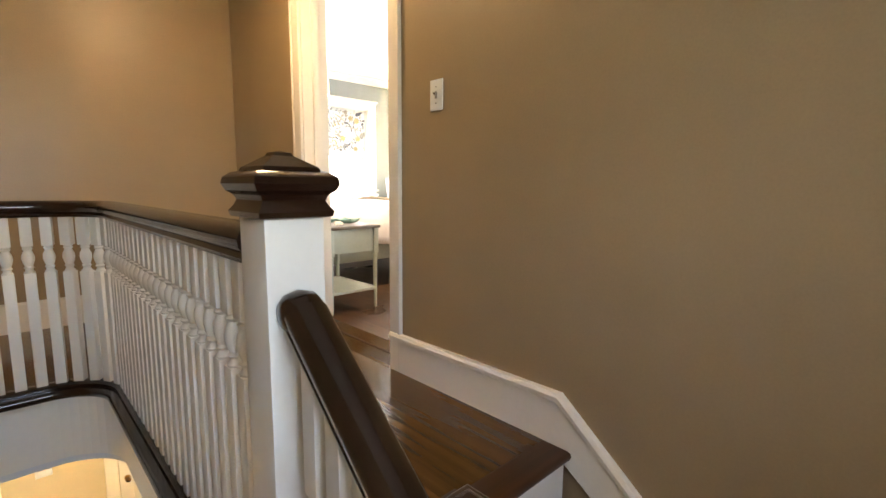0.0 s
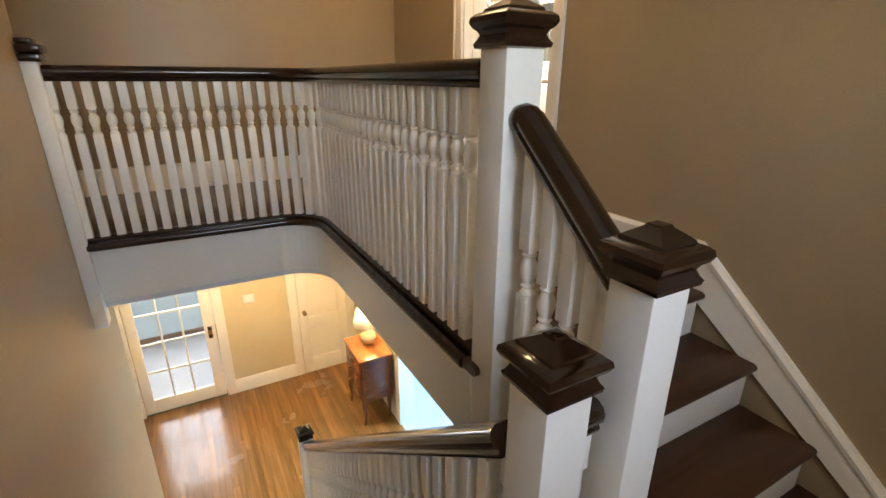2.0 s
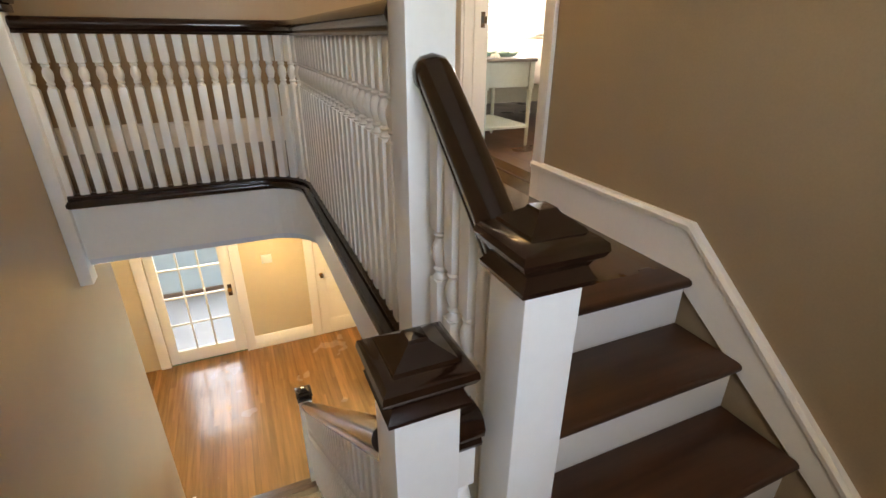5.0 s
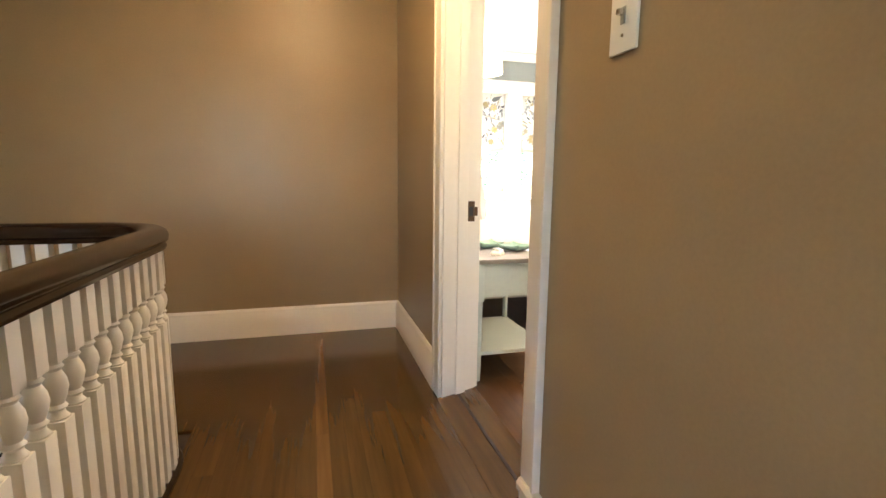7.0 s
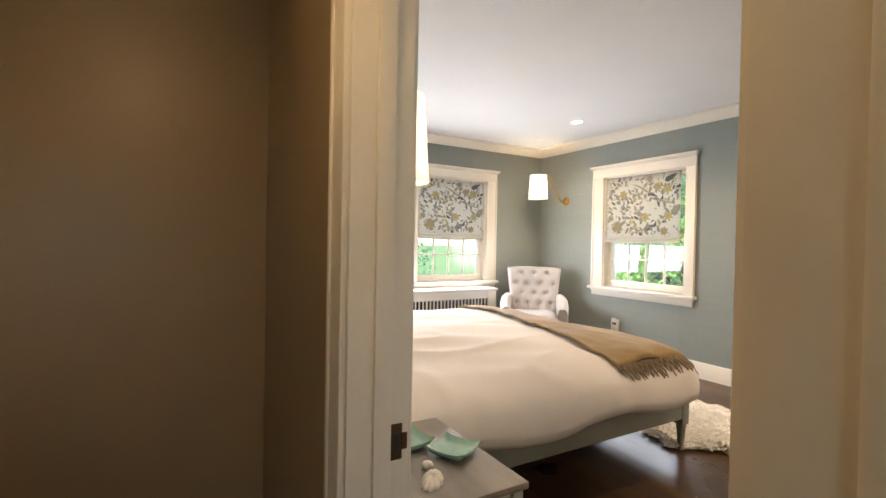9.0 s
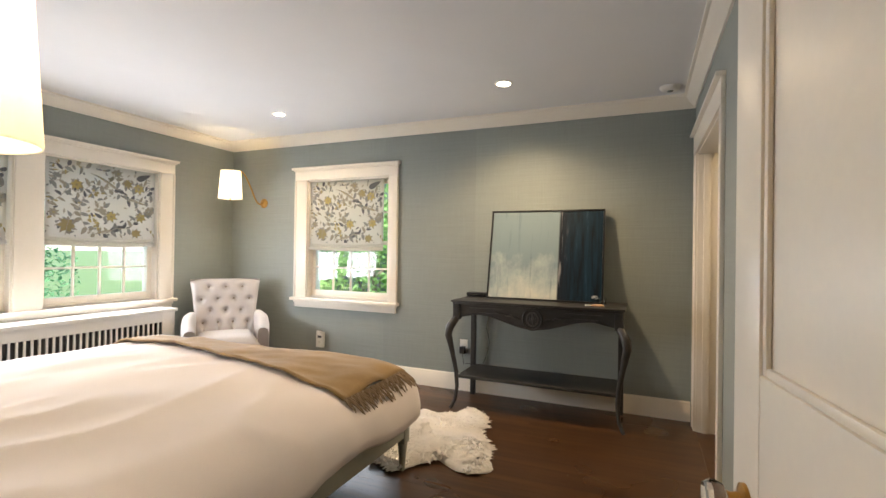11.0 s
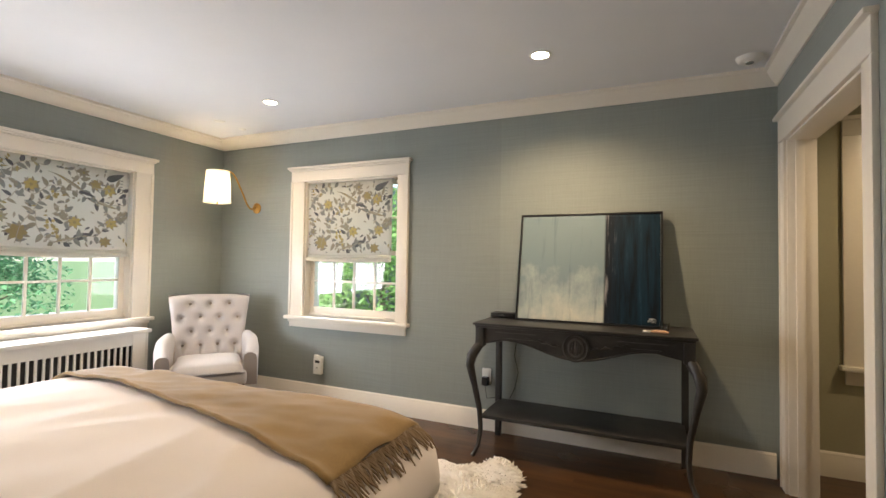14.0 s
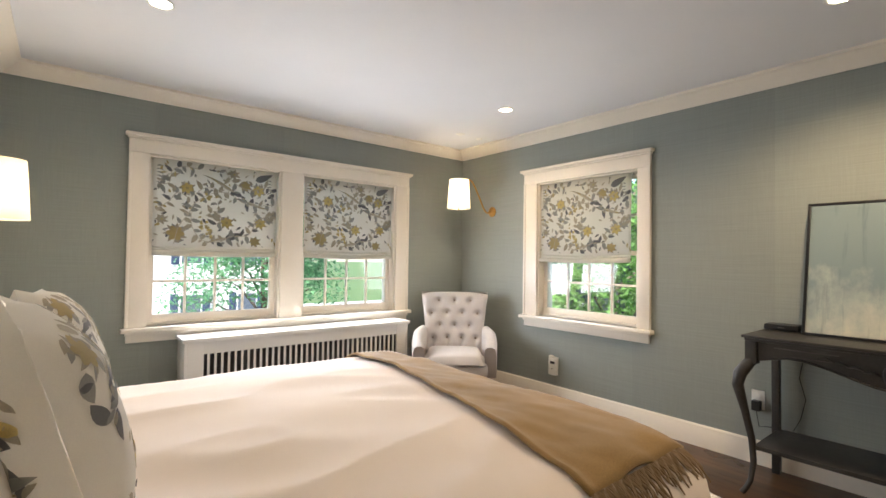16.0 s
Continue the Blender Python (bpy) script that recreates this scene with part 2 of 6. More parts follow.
def grasscloth(name, rgb):
    """Woven wall covering: fine horizontal threads, hung in upright strips of slightly different tone."""
    mat, nt, b = nodes_of(name)
    threads = noise_tex(nt, position(nt, (3, 3, 330)), 1.0, 3.0)
    weave = noise_tex(nt, position(nt, (180, 180, 6)), 1.0, 2.0)
    blot = noise_tex(nt, position(nt), 1.3, 3.0)
    geo = nt.nodes.new("ShaderNodeNewGeometry")
    sep = nt.nodes.new("ShaderNodeSeparateXYZ")
    nt.links.new(geo.outputs["Position"], sep.inputs[0])
    tot = nt.nodes.new("ShaderNodeMath")
    tot.operation = "ADD"
    nt.links.new(sep.outputs["X"], tot.inputs[0])
    nt.links.new(sep.outputs["Y"], tot.inputs[1])
    div = nt.nodes.new("ShaderNodeMath")
    div.operation, div.inputs[1].default_value = "DIVIDE", 0.91
    nt.links.new(tot.outputs[0], div.inputs[0])
    flo = nt.nodes.new("ShaderNodeMath")
    flo.operation = "FLOOR"
    nt.links.new(div.outputs[0], flo.inputs[0])
    white = nt.nodes.new("ShaderNodeTexWhiteNoise")
    white.noise_dimensions = "1D"
    nt.links.new(flo.outputs[0], white.inputs["W"])
    lo, hi = tuple(c * 0.82 for c in rgb), tuple(c * 1.18 for c in rgb)
    col = mix(nt, ramp(nt, threads, ((0.3, lo), (0.7, hi))), ramp(nt, weave, ((0.3, lo), (0.7, hi))), 0.35)
    col = mix(nt, col, ramp(nt, blot, ((0.3, tuple(c * 0.94 for c in rgb)), (0.7, tuple(c * 1.06 for c in rgb)))), 0.4)
    strip = ramp(nt, white.outputs["Value"], ((0.0, (0.95, 0.95, 0.95)), (1.0, (1.05, 1.05, 1.04))))
    nt.links.new(mix(nt, col, strip, 1.0, "MULTIPLY"), b.inputs["Base Color"])
    b.inputs["Roughness"].default_value = 0.62
    b.inputs["Sheen Weight"].default_value = 0.15
    bump(nt, threads, 0.07, 0.001, b)
    return mat


def cloth(name, rgb, rough=0.9, thread=420.0, vary=0.06, through=0.0, relief=0.2):
    mat, nt, b = nodes_of(name)
    vec = position(nt, local=True)
    fine, big = noise_tex(nt, vec, thread, 2.0), noise_tex(nt, vec, 4.0, 4.0)
    lo, hi = tuple(c * (1 - vary) for c in rgb), tuple(min(1, c * (1 + vary)) for c in rgb)
    col = mix(nt, ramp(nt, fine, ((0.3, lo), (0.7, hi))), ramp(nt, big, ((0.3, lo), (0.7, hi))), 0.5)
    nt.links.new(col, b.inputs["Base Color"])
    b.inputs["Roughness"].default_value = rough
    b.inputs["Sheen Weight"].default_value = 0.25
    bump(nt, fine, relief, 0.001, b)
    if through:
        let_through(nt, b, col, through)
    return mat


def let_through(nt, b, col, amount):
    tr, m = nt.nodes.new("ShaderNodeBsdfTranslucent"), nt.nodes.new("ShaderNodeMixShader")
    m.inputs[0].default_value = amount
    if isinstance(col, tuple):
        tr.inputs[0].default_value = (*col, 1)
    else:
        nt.links.new(col, tr.inputs[0])
    nt.links.new(b.outputs[0], m.inputs[1])
    nt.links.new(tr.outputs[0], m.inputs[2])
    nt.links.new(m.outputs[0], nt.nodes["Material Output"].inputs["Surface"])


TRIM = plain("cream_trim_paint", (0.81, 0.755, 0.665), 0.32, vary=0.03, relief=0.03)
WHITE = plain("white_stair_paint", (0.83, 0.80, 0.73), 0.35, vary=0.03, relief=0.03)
TAUPE = plain("taupe_wall_paint", (0.325, 0.236, 0.136), 0.36, vary=0.09, scale=2.2, fine=140, relief=0.05)
SAND = plain("sand_wall_paint", (0.60, 0.485, 0.295), 0.5, vary=0.07, scale=2.2, fine=140, relief=0.05)
BLUE_WALL = grasscloth("blue_grey_grasscloth", (0.257, 0.283, 0.265))
CEIL = plain("ceiling_paint", (0.74, 0.745, 0.76), 0.7, vary=0.02, relief=0.03)
RAIL = wood("dark_stained_rail", (0.010, 0.004, 0.002), (0.026, 0.010, 0.005), 0.20, "y", False, 0.3)
TREAD = wood("dark_oak_tread", (0.026, 0.0095, 0.0036), (0.066, 0.025, 0.009), 0.36, "x", True, 0.2)
HALL_OAK = wood("brown_oak_floor", (0.048, 0.023, 0.0065), (0.112, 0.057, 0.016), 0.18, "y", True, 0.2, tones=0.2)
BED_OAK = wood("dark_oak_floor", (0.035, 0.017, 0.008), (0.10, 0.047, 0.018), 0.32, "y", True, 0.08, tones=0.9)
LOW_OAK = wood("honey_oak_floor", (0.13, 0.060, 0.016), (0.30, 0.150, 0.046), 0.24, "y", True, 0.25)
STRIP_OAK = wood("pale_oak_strip", (0.10, 0.048, 0.014), (0.19, 0.098, 0.032), 0.24, "y", True, 0.2, tones=0.4)
SUBFLOOR = plain("dark_gap", (0.03, 0.015, 0.008), 0.8)
PANE = pane_glass("window_glass")
BRASS = plain("aged_brass", (0.46, 0.25, 0.065), 0.34, 1.0, vary=0.12)
BRONZE = plain("dark_bronze", (0.10, 0.065, 0.04), 0.35, 1.0, vary=0.2)
NICKEL = plain("steel", (0.55, 0.55, 0.53), 0.25, 1.0)
PLASTIC = plain("white_plastic", (0.78, 0.77, 0.73), 0.35, vary=0.02, relief=0.01)
BLACK = plain("black_plastic", (0.012, 0.012, 0.013), 0.3, relief=0.02)

# ---- structure: bedroom x 0.14..3.815, y -1.875..2.695; hall west of it; lower hall at -2.935 ----
LOW, LAND, TOP, FB = -2.935, -0.51, 2.42, 0.035


def wall_with(geo, axis, at, thick, u0, u1, z0, z1, holes=()):
    """A wall slab along one axis, at..at+thick, with rectangular holes (u0, u1, z0, z1)."""
    def slab(a, b, c, d):
        if b - a > 1e-4 and d - c > 1e-4:
            if axis == "x":
                geo.box(at, a, c, at + thick, b, d)
            else:
                geo.box(a, at, c, b, at + thick, d)
    edge = u0
    for h0, h1, b, t in sorted(holes):
        slab(edge, h0, z0, z1)
        slab(h0, h1, z0, b)
        slab(h0, h1, t, z1)
        edge = h1
    slab(edge, u1, z0, z1)
    return geo


DOOR = (-1.795, -1.005, 0.0, 1.985)
# the door wall is two leaves, one for each room's colour
setting("wall_hall_east", wall_with(Geo(), "x", 0.0, 0.07, -4.7, 0.0, -0.60, TOP, [DOOR]), TAUPE, "taupe painted plaster wall with a doorway")
setting("wall_bedroom_west", wall_with(Geo(), "x", 0.071, 0.069, -1.875, 2.695, -0.05, TOP, [DOOR]), BLUE_WALL, "blue-grey grasscloth wall behind the bed")
setting("wall_hall_north", wall_with(Geo(), "y", 0.0, 0.14, -3.4, 0.07, -0.33, TOP), TAUPE, "taupe painted plaster wall of the upper hall")
WIN2 = (0.69, 1.65, 0.765, 1.965)
WIN1A, WIN1B = (0.91, 1.838, 0.765, 1.965), (2.018, 2.95, 0.765, 1.965)
setting("wall_bedroom_east", wall_with(Geo(), "x", 3.815, 0.2, -1.9, 2.9, -0.3, TOP + 0.2, [WIN2]), BLUE_WALL, "blue-grey grasscloth wall with one window")
setting("wall_bedroom_north", wall_with(Geo(), "y", 2.695, 0.2, -0.1, 3.815, -0.3, TOP + 0.2, [(0.91, 2.95, 0.765, 1.965)]), BLUE_WALL, "blue-grey grasscloth wall with a double window")
CLOSET = (2.56, 3.615, 0.0, 1.965)
setting("wall_bedroom_south", wall_with(Geo(), "y", -2.005, 0.13, 0.14, 3.815, -0.05, TOP, [CLOSET]), BLUE_WALL, "blue-grey grasscloth wall with a cased opening")
setting("ceiling_bedroom", Geo().box(0.0, -2.0, TOP, 4.0, 2.9, TOP + 0.1), CEIL, "smooth white bedroom ceiling")
setting("ceiling_hall", Geo().box(-3.5, -4.8, TOP, 0.0, 0.14, TOP + 0.1), CEIL, "smooth white hall ceiling")
GREEN = plain("grey_green_paint", (0.38, 0.36, 0.25), 0.5, vary=0.05)
g = Geo().box(2.2, -3.4, -0.05, 4.0, -3.3, TOP).box(2.2, -3.3, -0.05, 2.3, -2.005, TOP).box(4.0, -3.3, -0.05, 4.1, -1.9, TOP)
setting("wall_dressing_room", g, GREEN, "grey-green painted walls beyond the cased opening")
setting("ceiling_dressing_room", Geo().box(2.2, -3.4, TOP, 4.1, -2.0, TOP + 0.1), CEIL, "white ceiling of the dressing room")
# stair and landing walls
LW = -2.05
g = Geo().box(LW - 0.12, -4.7, LOW, LW, -1.065, TOP).box(LW - 0.12, -1.065, LOW, LW, -0.55, -0.33)
setting("wall_stair_west", g, TAUPE, "taupe painted wall along the stairs")
LWIN = (-1.75, -0.85, 0.65, 1.85)
setting("wall_landing_south", wall_with(Geo(), "y", -4.84, 0.14, LW - 0.12, 0.07, LOW, TOP, [LWIN]), TAUPE, "taupe painted wall behind the landing")
setting("wall_hall_west", Geo().box(-3.5, -1.2, -0.33, -3.4, 0.14, TOP).box(-3.4, -1.2, -0.33, LW - 0.12, -1.065, TOP), TAUPE, "taupe painted wall closing the upper hall")
# upper floor slab round the stairwell
WX, WY, R = -0.97, -1.085, 0.20


def well_edge(off, z):
    """The line of the well's edge from the stair head round the curve to the west wall, set back by off."""
    return [(WX + off, -2.66, z)] + arc(WX - R, WY - R, R + off, 0, 90, 10, z) + [(LW, WY + off, z)]


def slab_outline(off):
    return [(0.0, -2.66), (0.0, 0.0), (-3.4, 0.0), (-3.4, WY + off), (LW, WY + off)] + [p[:2] for p in well_edge(off, 0)][::-1][1:]


setting("floor_structure", Geo().prism(slab_outline(0.012), "z", -0.295, -0.035), WHITE, "white painted fascia and soffit round the stairwell")
setting("ceiling_lower_hall", Geo().prism([(1.0, -2.72), (1.0, 1.9), (-3.0, 1.9), (-3.0, WY + 0.03), (LW, WY + 0.03)] + [p[:2] for p in well_edge(0.03, 0)][::-1][1:] + [(WX + 0.03, -2.72)], "z", -0.33, -0.296), CEIL, "plain ceiling of the lower hall")
setting("subfloor_hall", Geo().prism(slab_outline(0.03), "z", -0.034, -0.014), SUBFLOOR, "dark boards under the hall floor")
setting("subfloor_bedroom", Geo().box(0.06, -3.3, -0.05, 4.0, 2.7, FB - 0.014), SUBFLOOR, "dark boards under the bedroom floor")
setting("floor_lower_hall", Geo().box(-3.05, -4.8, LOW - 0.1, 2.6, 1.83, LOW - 0.012), SUBFLOOR, "dark boards under the lower floor")


def baseboard(geo, pts, h=0.165, d=0.018):
    """A skirting with a moulded top; the path keeps the wall on its left."""
    geo.sweep([(0, 0), (d, 0), (d, h * 0.80), (d * 0.75, h * 0.86), (d * 0.75, h * 0.92), (d * 0.3, h), (0, h)], pts)
    return geo


g = Geo()
baseboard(g, [(-3.4, -0.002, 0), (0.0, -0.002, 0)])
baseboard(g, [(-0.001, -0.018, 0), (-0.001, -0.920, 0)])
setting("baseboard_hall", g, TRIM, "cream moulded baseboard of the hall", 30)
# wall string: level at the hall, sloping down the short flight, level on the landing
ys = [(-1.80, 0.165), (-2.672, 0.168), (-3.316, -0.366), (-4.70, -0.366)]
g = Geo().prism(ys + [(-4.70, -0.60), (-3.5, -0.60), (-2.70, -0.05), (-1.80, -0.03)], "x", -0.020, -0.001)
setting("stair_skirt", g, TRIM, "cream skirting board following the stairs", 0)
g = Geo().sweep([(-0.002, -0.022), (0.007, -0.022), (0.009, -0.006), (0.002, 0.006), (-0.018, 0.006), (-0.018, -0.022)], [(-0.02, y, z) for y, z in ys])
setting("stair_skirt_cap", g, TRIM, "cream moulding along the skirting's top", 30)
g = Geo()
baseboard(g, [(0.142, 2.693, FB), (3.813, 2.693, FB)], 0.145)
baseboard(g, [(3.813, 2.675, FB), (3.813, -1.857, FB)], 0.145)
baseboard(g, [(0.142, -0.905, FB), (0.142, 2.675, FB)], 0.145)
baseboard(g, [(2.46, -1.873, FB), (1.0, -1.873, FB), (0.16, -1.873, FB)], 0.145)
setting("baseboard_bedroom", g, TRIM, "cream moulded baseboard of the bedroom", 30)
g = Geo()
baseboard(g, [(3.998, -2.01, FB), (3.998, -3.298, FB)], 0.145)
baseboard(g, [(3.998, -3.298, FB), (2.302, -3.298, FB)], 0.145)
setting("baseboard_dressing_room", g, TRIM, "cream baseboard of the dressing room", 30)
# crown moulding
crown = [(0, 0), (0.014, 0), (0.022, 0.012), (0.056, 0.033), (0.084, 0.064), (0.104, 0.070), (0.104, 0.088), (0, 0.088)]
g = Geo().sweep(crown, [(0.141, -1.874, TOP - 0.087), (0.141, 2.694, TOP - 0.087), (3.814, 2.694, TOP - 0.087), (3.814, -1.874, TOP - 0.087)], closed=True)
setting("crown_moulding", g, TRIM, "cream crown moulding round the bedroom ceiling", 30)


# ---- doors and windows ----
def casing_leg(geo, axis, plane, out, u, toward, z0, z1, w=0.10):
    """A flat casing board with a back bead; plane is the wall face, out the way it stands proud, u the opening's edge."""
    a, b, c = u, u + toward * w * 0.82, u + toward * w
    for p, q, d in ((a, b, 0.016), (b, c, 0.021)):
        if axis == "x":
            geo.box(plane, p, z0, plane + out * d, q, z1, 0.003)
        else:
            geo.box(p, plane, z0, q, plane + out * d, z1, 0.003)


def door_frame(name, label, axis, face_a, face_b, u0, u1, height, head=0.10, sides=(True, True), widths=(0.10, 0.10)):
    """Jambs, head and casings round a doorway through a wall from face_a to face_b."""
    ob = tagged(new(name), label, "door frame", kind="structure")
    jam = Geo()

    def bx(geo, p0, u_0, z0, p1, u_1, z1, bev=0.002):
        if axis == "x":
            geo.box(p0, u_0, z0, p1, u_1, z1, bev)
        else:
            geo.box(u_0, p0, z0, u_1, p1, z1, bev)
    lo, hi = min(face_a, face_b), max(face_a, face_b)
    for u, s in ((u0, 1), (u1, -1)):
        one = Geo()
        bx(one, lo - 0.002, u, 0, hi + 0.002, u + s * 0.012, height)
        bx(one, lo + 0.055, u + s * 0.012, 0, lo + 0.095, u + s * 0.024, height)
        part("jamb", one, TRIM, ob)
    one = Geo()
    bx(one, lo - 0.002, u0, height - 0.012, hi + 0.002, u1, height)
    part("head_jamb", one, TRIM, ob)
    for face, out, on in ((lo, -1, sides[0]), (hi, 1, sides[1])):
        if not on:
            continue
        for u, s, w in ((u0, -1, widths[0]), (u1, 1, widths[1])):
            one = Geo()
            casing_leg(one, axis, face, out, u, s, 0, height, w)
            part("casing", one, TRIM, ob)
        one = Geo()
        a, b = u0 - widths[0], u1 + widths[1]
        bx(one, face, a, height, face + out * 0.022, b, height + head, 0.003)
        bx(one, face, a - 0.012, height + head, face + out * 0.045, b + 0.012, height + head + 0.022, 0.005)
        part("head_casing", one, TRIM, ob)
    return ob


fr = door_frame("door_frame_bedroom", "cream painted door frame between hall and bedroom", "x", 0.0, 0.14, DOOR[0], DOOR[1], 1.985, 0.12, widths=(0.072, 0.085))
plate = part("strike_plate", Geo().box(0.096, -1.0185, 0.735, 0.126, -1.0165, 0.815, 0.0008), BRONZE, fr, "dark bronze strike plate")
part("strike_hole", Geo().box(0.103, -1.0195, 0.757, 0.119, -1.0188, 0.793), BLACK, plate)
part("strike_lip", Geo().box(0.124, -1.022, 0.757, 0.137, -1.0162, 0.793, 0.001), BRONZE, plate)
door_frame("door_frame_dressing_room", "cream cased opening to the dressing room", "y", -2.005, -1.875, CLOSET[0], CLOSET[1], 1.965, 0.13, (False, True))


def panel_door(name, label, width, height, knobs, panels, knob_side=1, thick=0.036):
    """A panelled leaf in its own space: hinge edge at x 0, faces at y 0 and thick."""
    ob = thing(name, label, "door")
    st = 0.11
    leaf = Geo()
    rows = [0.0] + [r for pair in panels for r in pair] + [height]
    leaf.box(0, 0, 0, st, thick, height, 0.003).box(width - st, 0, 0, width, thick, height, 0.003)
    for a, b in zip(rows[::2], rows[1::2]):
        leaf.box(st - 0.001, 0.001, a, width - st + 0.001, thick - 0.001, b, 0.003)
    part("leaf_frame", leaf, TRIM, ob)
    for a, b in panels:
        pn = Geo().box(st - 0.005, thick * 0.36, a - 0.005, width - st + 0.005, thick * 0.64, b + 0.005)
        for y0, y1 in ((0.004, thick * 0.36), (thick * 0.64, thick - 0.004)):
            pn.box(st, y0, a, st + 0.014, y1, b, 0.004).box(width - st - 0.014, y0, a, width - st, y1, b, 0.004)
            pn.box(st + 0.014, y0, a, width - st - 0.014, y1, a + 0.014, 0.004).box(st + 0.014, y0, b - 0.014, width - st - 0.014, y1, b, 0.004)
        part("panel", pn, TRIM, ob)
    for zk, y, s in knobs:
        shape = [(0.026, 0.0), (0.026, 0.006), (0.012, 0.010), (0.010, 0.022), (0.012, 0.028)]
        m = Matrix.Translation((width - 0.062 if knob_side > 0 else 0.062, y, zk)) @ Matrix.Rotation(radians(-90 * s), 4, "X")
        ros = part("rosette", Geo().lathe(shape, 20, m), BRASS, ob, "aged brass rosette")
        ball = [(0.012, 0.028), (0.021, 0.033), (0.027, 0.044), (0.027, 0.052), (0.021, 0.062), (0.012, 0.064)]
        part("knob", Geo().lathe(ball, 8, m), CRYSTAL, ros, "faceted glass knob", 0)
    return ob


CRYSTAL = glass("clear_crystal", (0.95, 0.97, 0.97))
leaf = panel_door("bedroom_door", "cream painted panel door with a glass knob, standing open", 0.765, 1.965, [(0.845, 0.036, 1), (0.845, 0.0, -1)], [(0.22, 0.80), (1.06, 1.85)])
leaf.matrix_world = pose(0.152, -1.815, 0.008, 0, 0, 8)


def sash_window(name, label, axis, plane, out, u0, u1, z0, z1, lo_u, hi_u, cols=4):
    """A double-hung window in an opening; plane is the room face of the wall, out the way to the outside."""
    ob = tagged(new(name), label, "window", kind="structure")

    def bx(geo, d0, a, c, d1, b, d, bev=0.002):
        p, q = plane + out * d0, plane + out * d1
        if axis == "x":
            geo.box(p, a, c, q, b, d, bev)
        else:
            geo.box(a, p, c, b, q, d, bev)
        return geo
    reveal = Geo()
    bx(reveal, 0.0, u0 - 0.001, z0, 0.20, u0 + 0.014, z1)
    bx(reveal, 0.0, u1 - 0.014, z0, 0.20, u1 + 0.001, z1)
    bx(reveal, 0.0, u0 + 0.014, z1 - 0.014, 0.20, u1 - 0.014, z1 + 0.001)
    bx(reveal, 0.045, u0 + 0.014, z0 - 0.001, 0.22, u1 - 0.014, z0 + 0.02)
    part("window_frame", reveal, TRIM, ob)
    mid = (z0 + z1) / 2 - 0.04
    for low, (a, b), d in ((True, (z0 + 0.02, mid + 0.02), 0.07), (False, (mid - 0.01, z1 - 0.014), 0.11)):
        sash = Geo()
        s0, s1, w = u0 + 0.014, u1 - 0.014, 0.042
        bx(sash, d, s0, a, d + 0.034, s0 + w, b)
        bx(sash, d, s1 - w, a, d + 0.034, s1, b)
        bx(sash, d, s0 + w, a, d + 0.034, s1 - w, a + (0.055 if low else 0.035))
        bx(sash, d, s0 + w, b - 0.035, d + 0.034, s1 - w, b)
        so = part("sash", sash, TRIM, ob)
        a2, b2 = a + (0.055 if low else 0.035), b - 0.035
        for k in range(1, cols):
            u = s0 + w + (s1 - s0 - 2 * w) * k / cols
            part("muntin", bx(Geo(), d + 0.006, u - 0.009, a2, d + 0.028, u + 0.009, b2, 0.003), TRIM, so)
        zm = (a2 + b2) / 2
        part("muntin", bx(Geo(), d + 0.007, s0 + w, zm - 0.009, d + 0.027, s1 - w, zm + 0.009, 0.003), TRIM, so)
        pane = part("pane", bx(Geo(), d + 0.015, s0 + w - 0.004, a2 - 0.004, d + 0.018, s1 - w + 0.004, b2 + 0.004, 0), PANE, so, smooth=0)
        pane.visible_shadow = False
    return ob


def window_trim(name, label, axis, plane, out, u0, u1, z0, z1, left, right, mullion=None):
    """Side casings, crossheaded top, stool and apron on the room side."""
    ob = tagged(new(name), label, "window trim", kind="structure")

    def bx(geo, d, a, c, b, d2, e=0.0, bev=0.003):
        p, q = plane - out * e, plane - out * d
        if axis == "x":
            geo.box(p, a, c, q, b, d2, bev)
        else:
            geo.box(a, p, c, b, q, d2, bev)
        return geo
    part("side_casing", bx(bx(Geo(), 0.022, left + 0.02, z0, u0, z1), 0.030, left, z0, left + 0.02, z1), TRIM, ob)
    part("side_casing", bx(bx(Geo(), 0.022, u1, z0, right - 0.02, z1), 0.030, right - 0.02, z0, right, z1), TRIM, ob)
    if mullion:
        part("mullion", bx(Geo(), 0.020, mullion[0], z0, mullion[1], z1, -0.2), TRIM, ob)
    head = bx(Geo(), 0.024, left, z1, right, z1 + 0.095)
    bx(head, 0.040, left - 0.008, z1 + 0.095, right + 0.008, z1 + 0.108)
    bx(head, 0.056, left - 0.022, z1 + 0.108, right + 0.022, z1 + 0.130)
    part("head_casing", head, TRIM, ob)
    part("window_sill", bx(Geo(), 0.062, left - 0.022, z0 - 0.030, right + 0.022, z0, -0.06, 0.006), TRIM, ob)
    apron = bx(Geo(), 0.022, left + 0.01, z0 - 0.100, right - 0.01, z0 - 0.030)
    bx(apron, 0.034, left + 0.005, z0 - 0.052, right - 0.005, z0 - 0.030)
    part("apron", apron, TRIM, ob)
    return ob


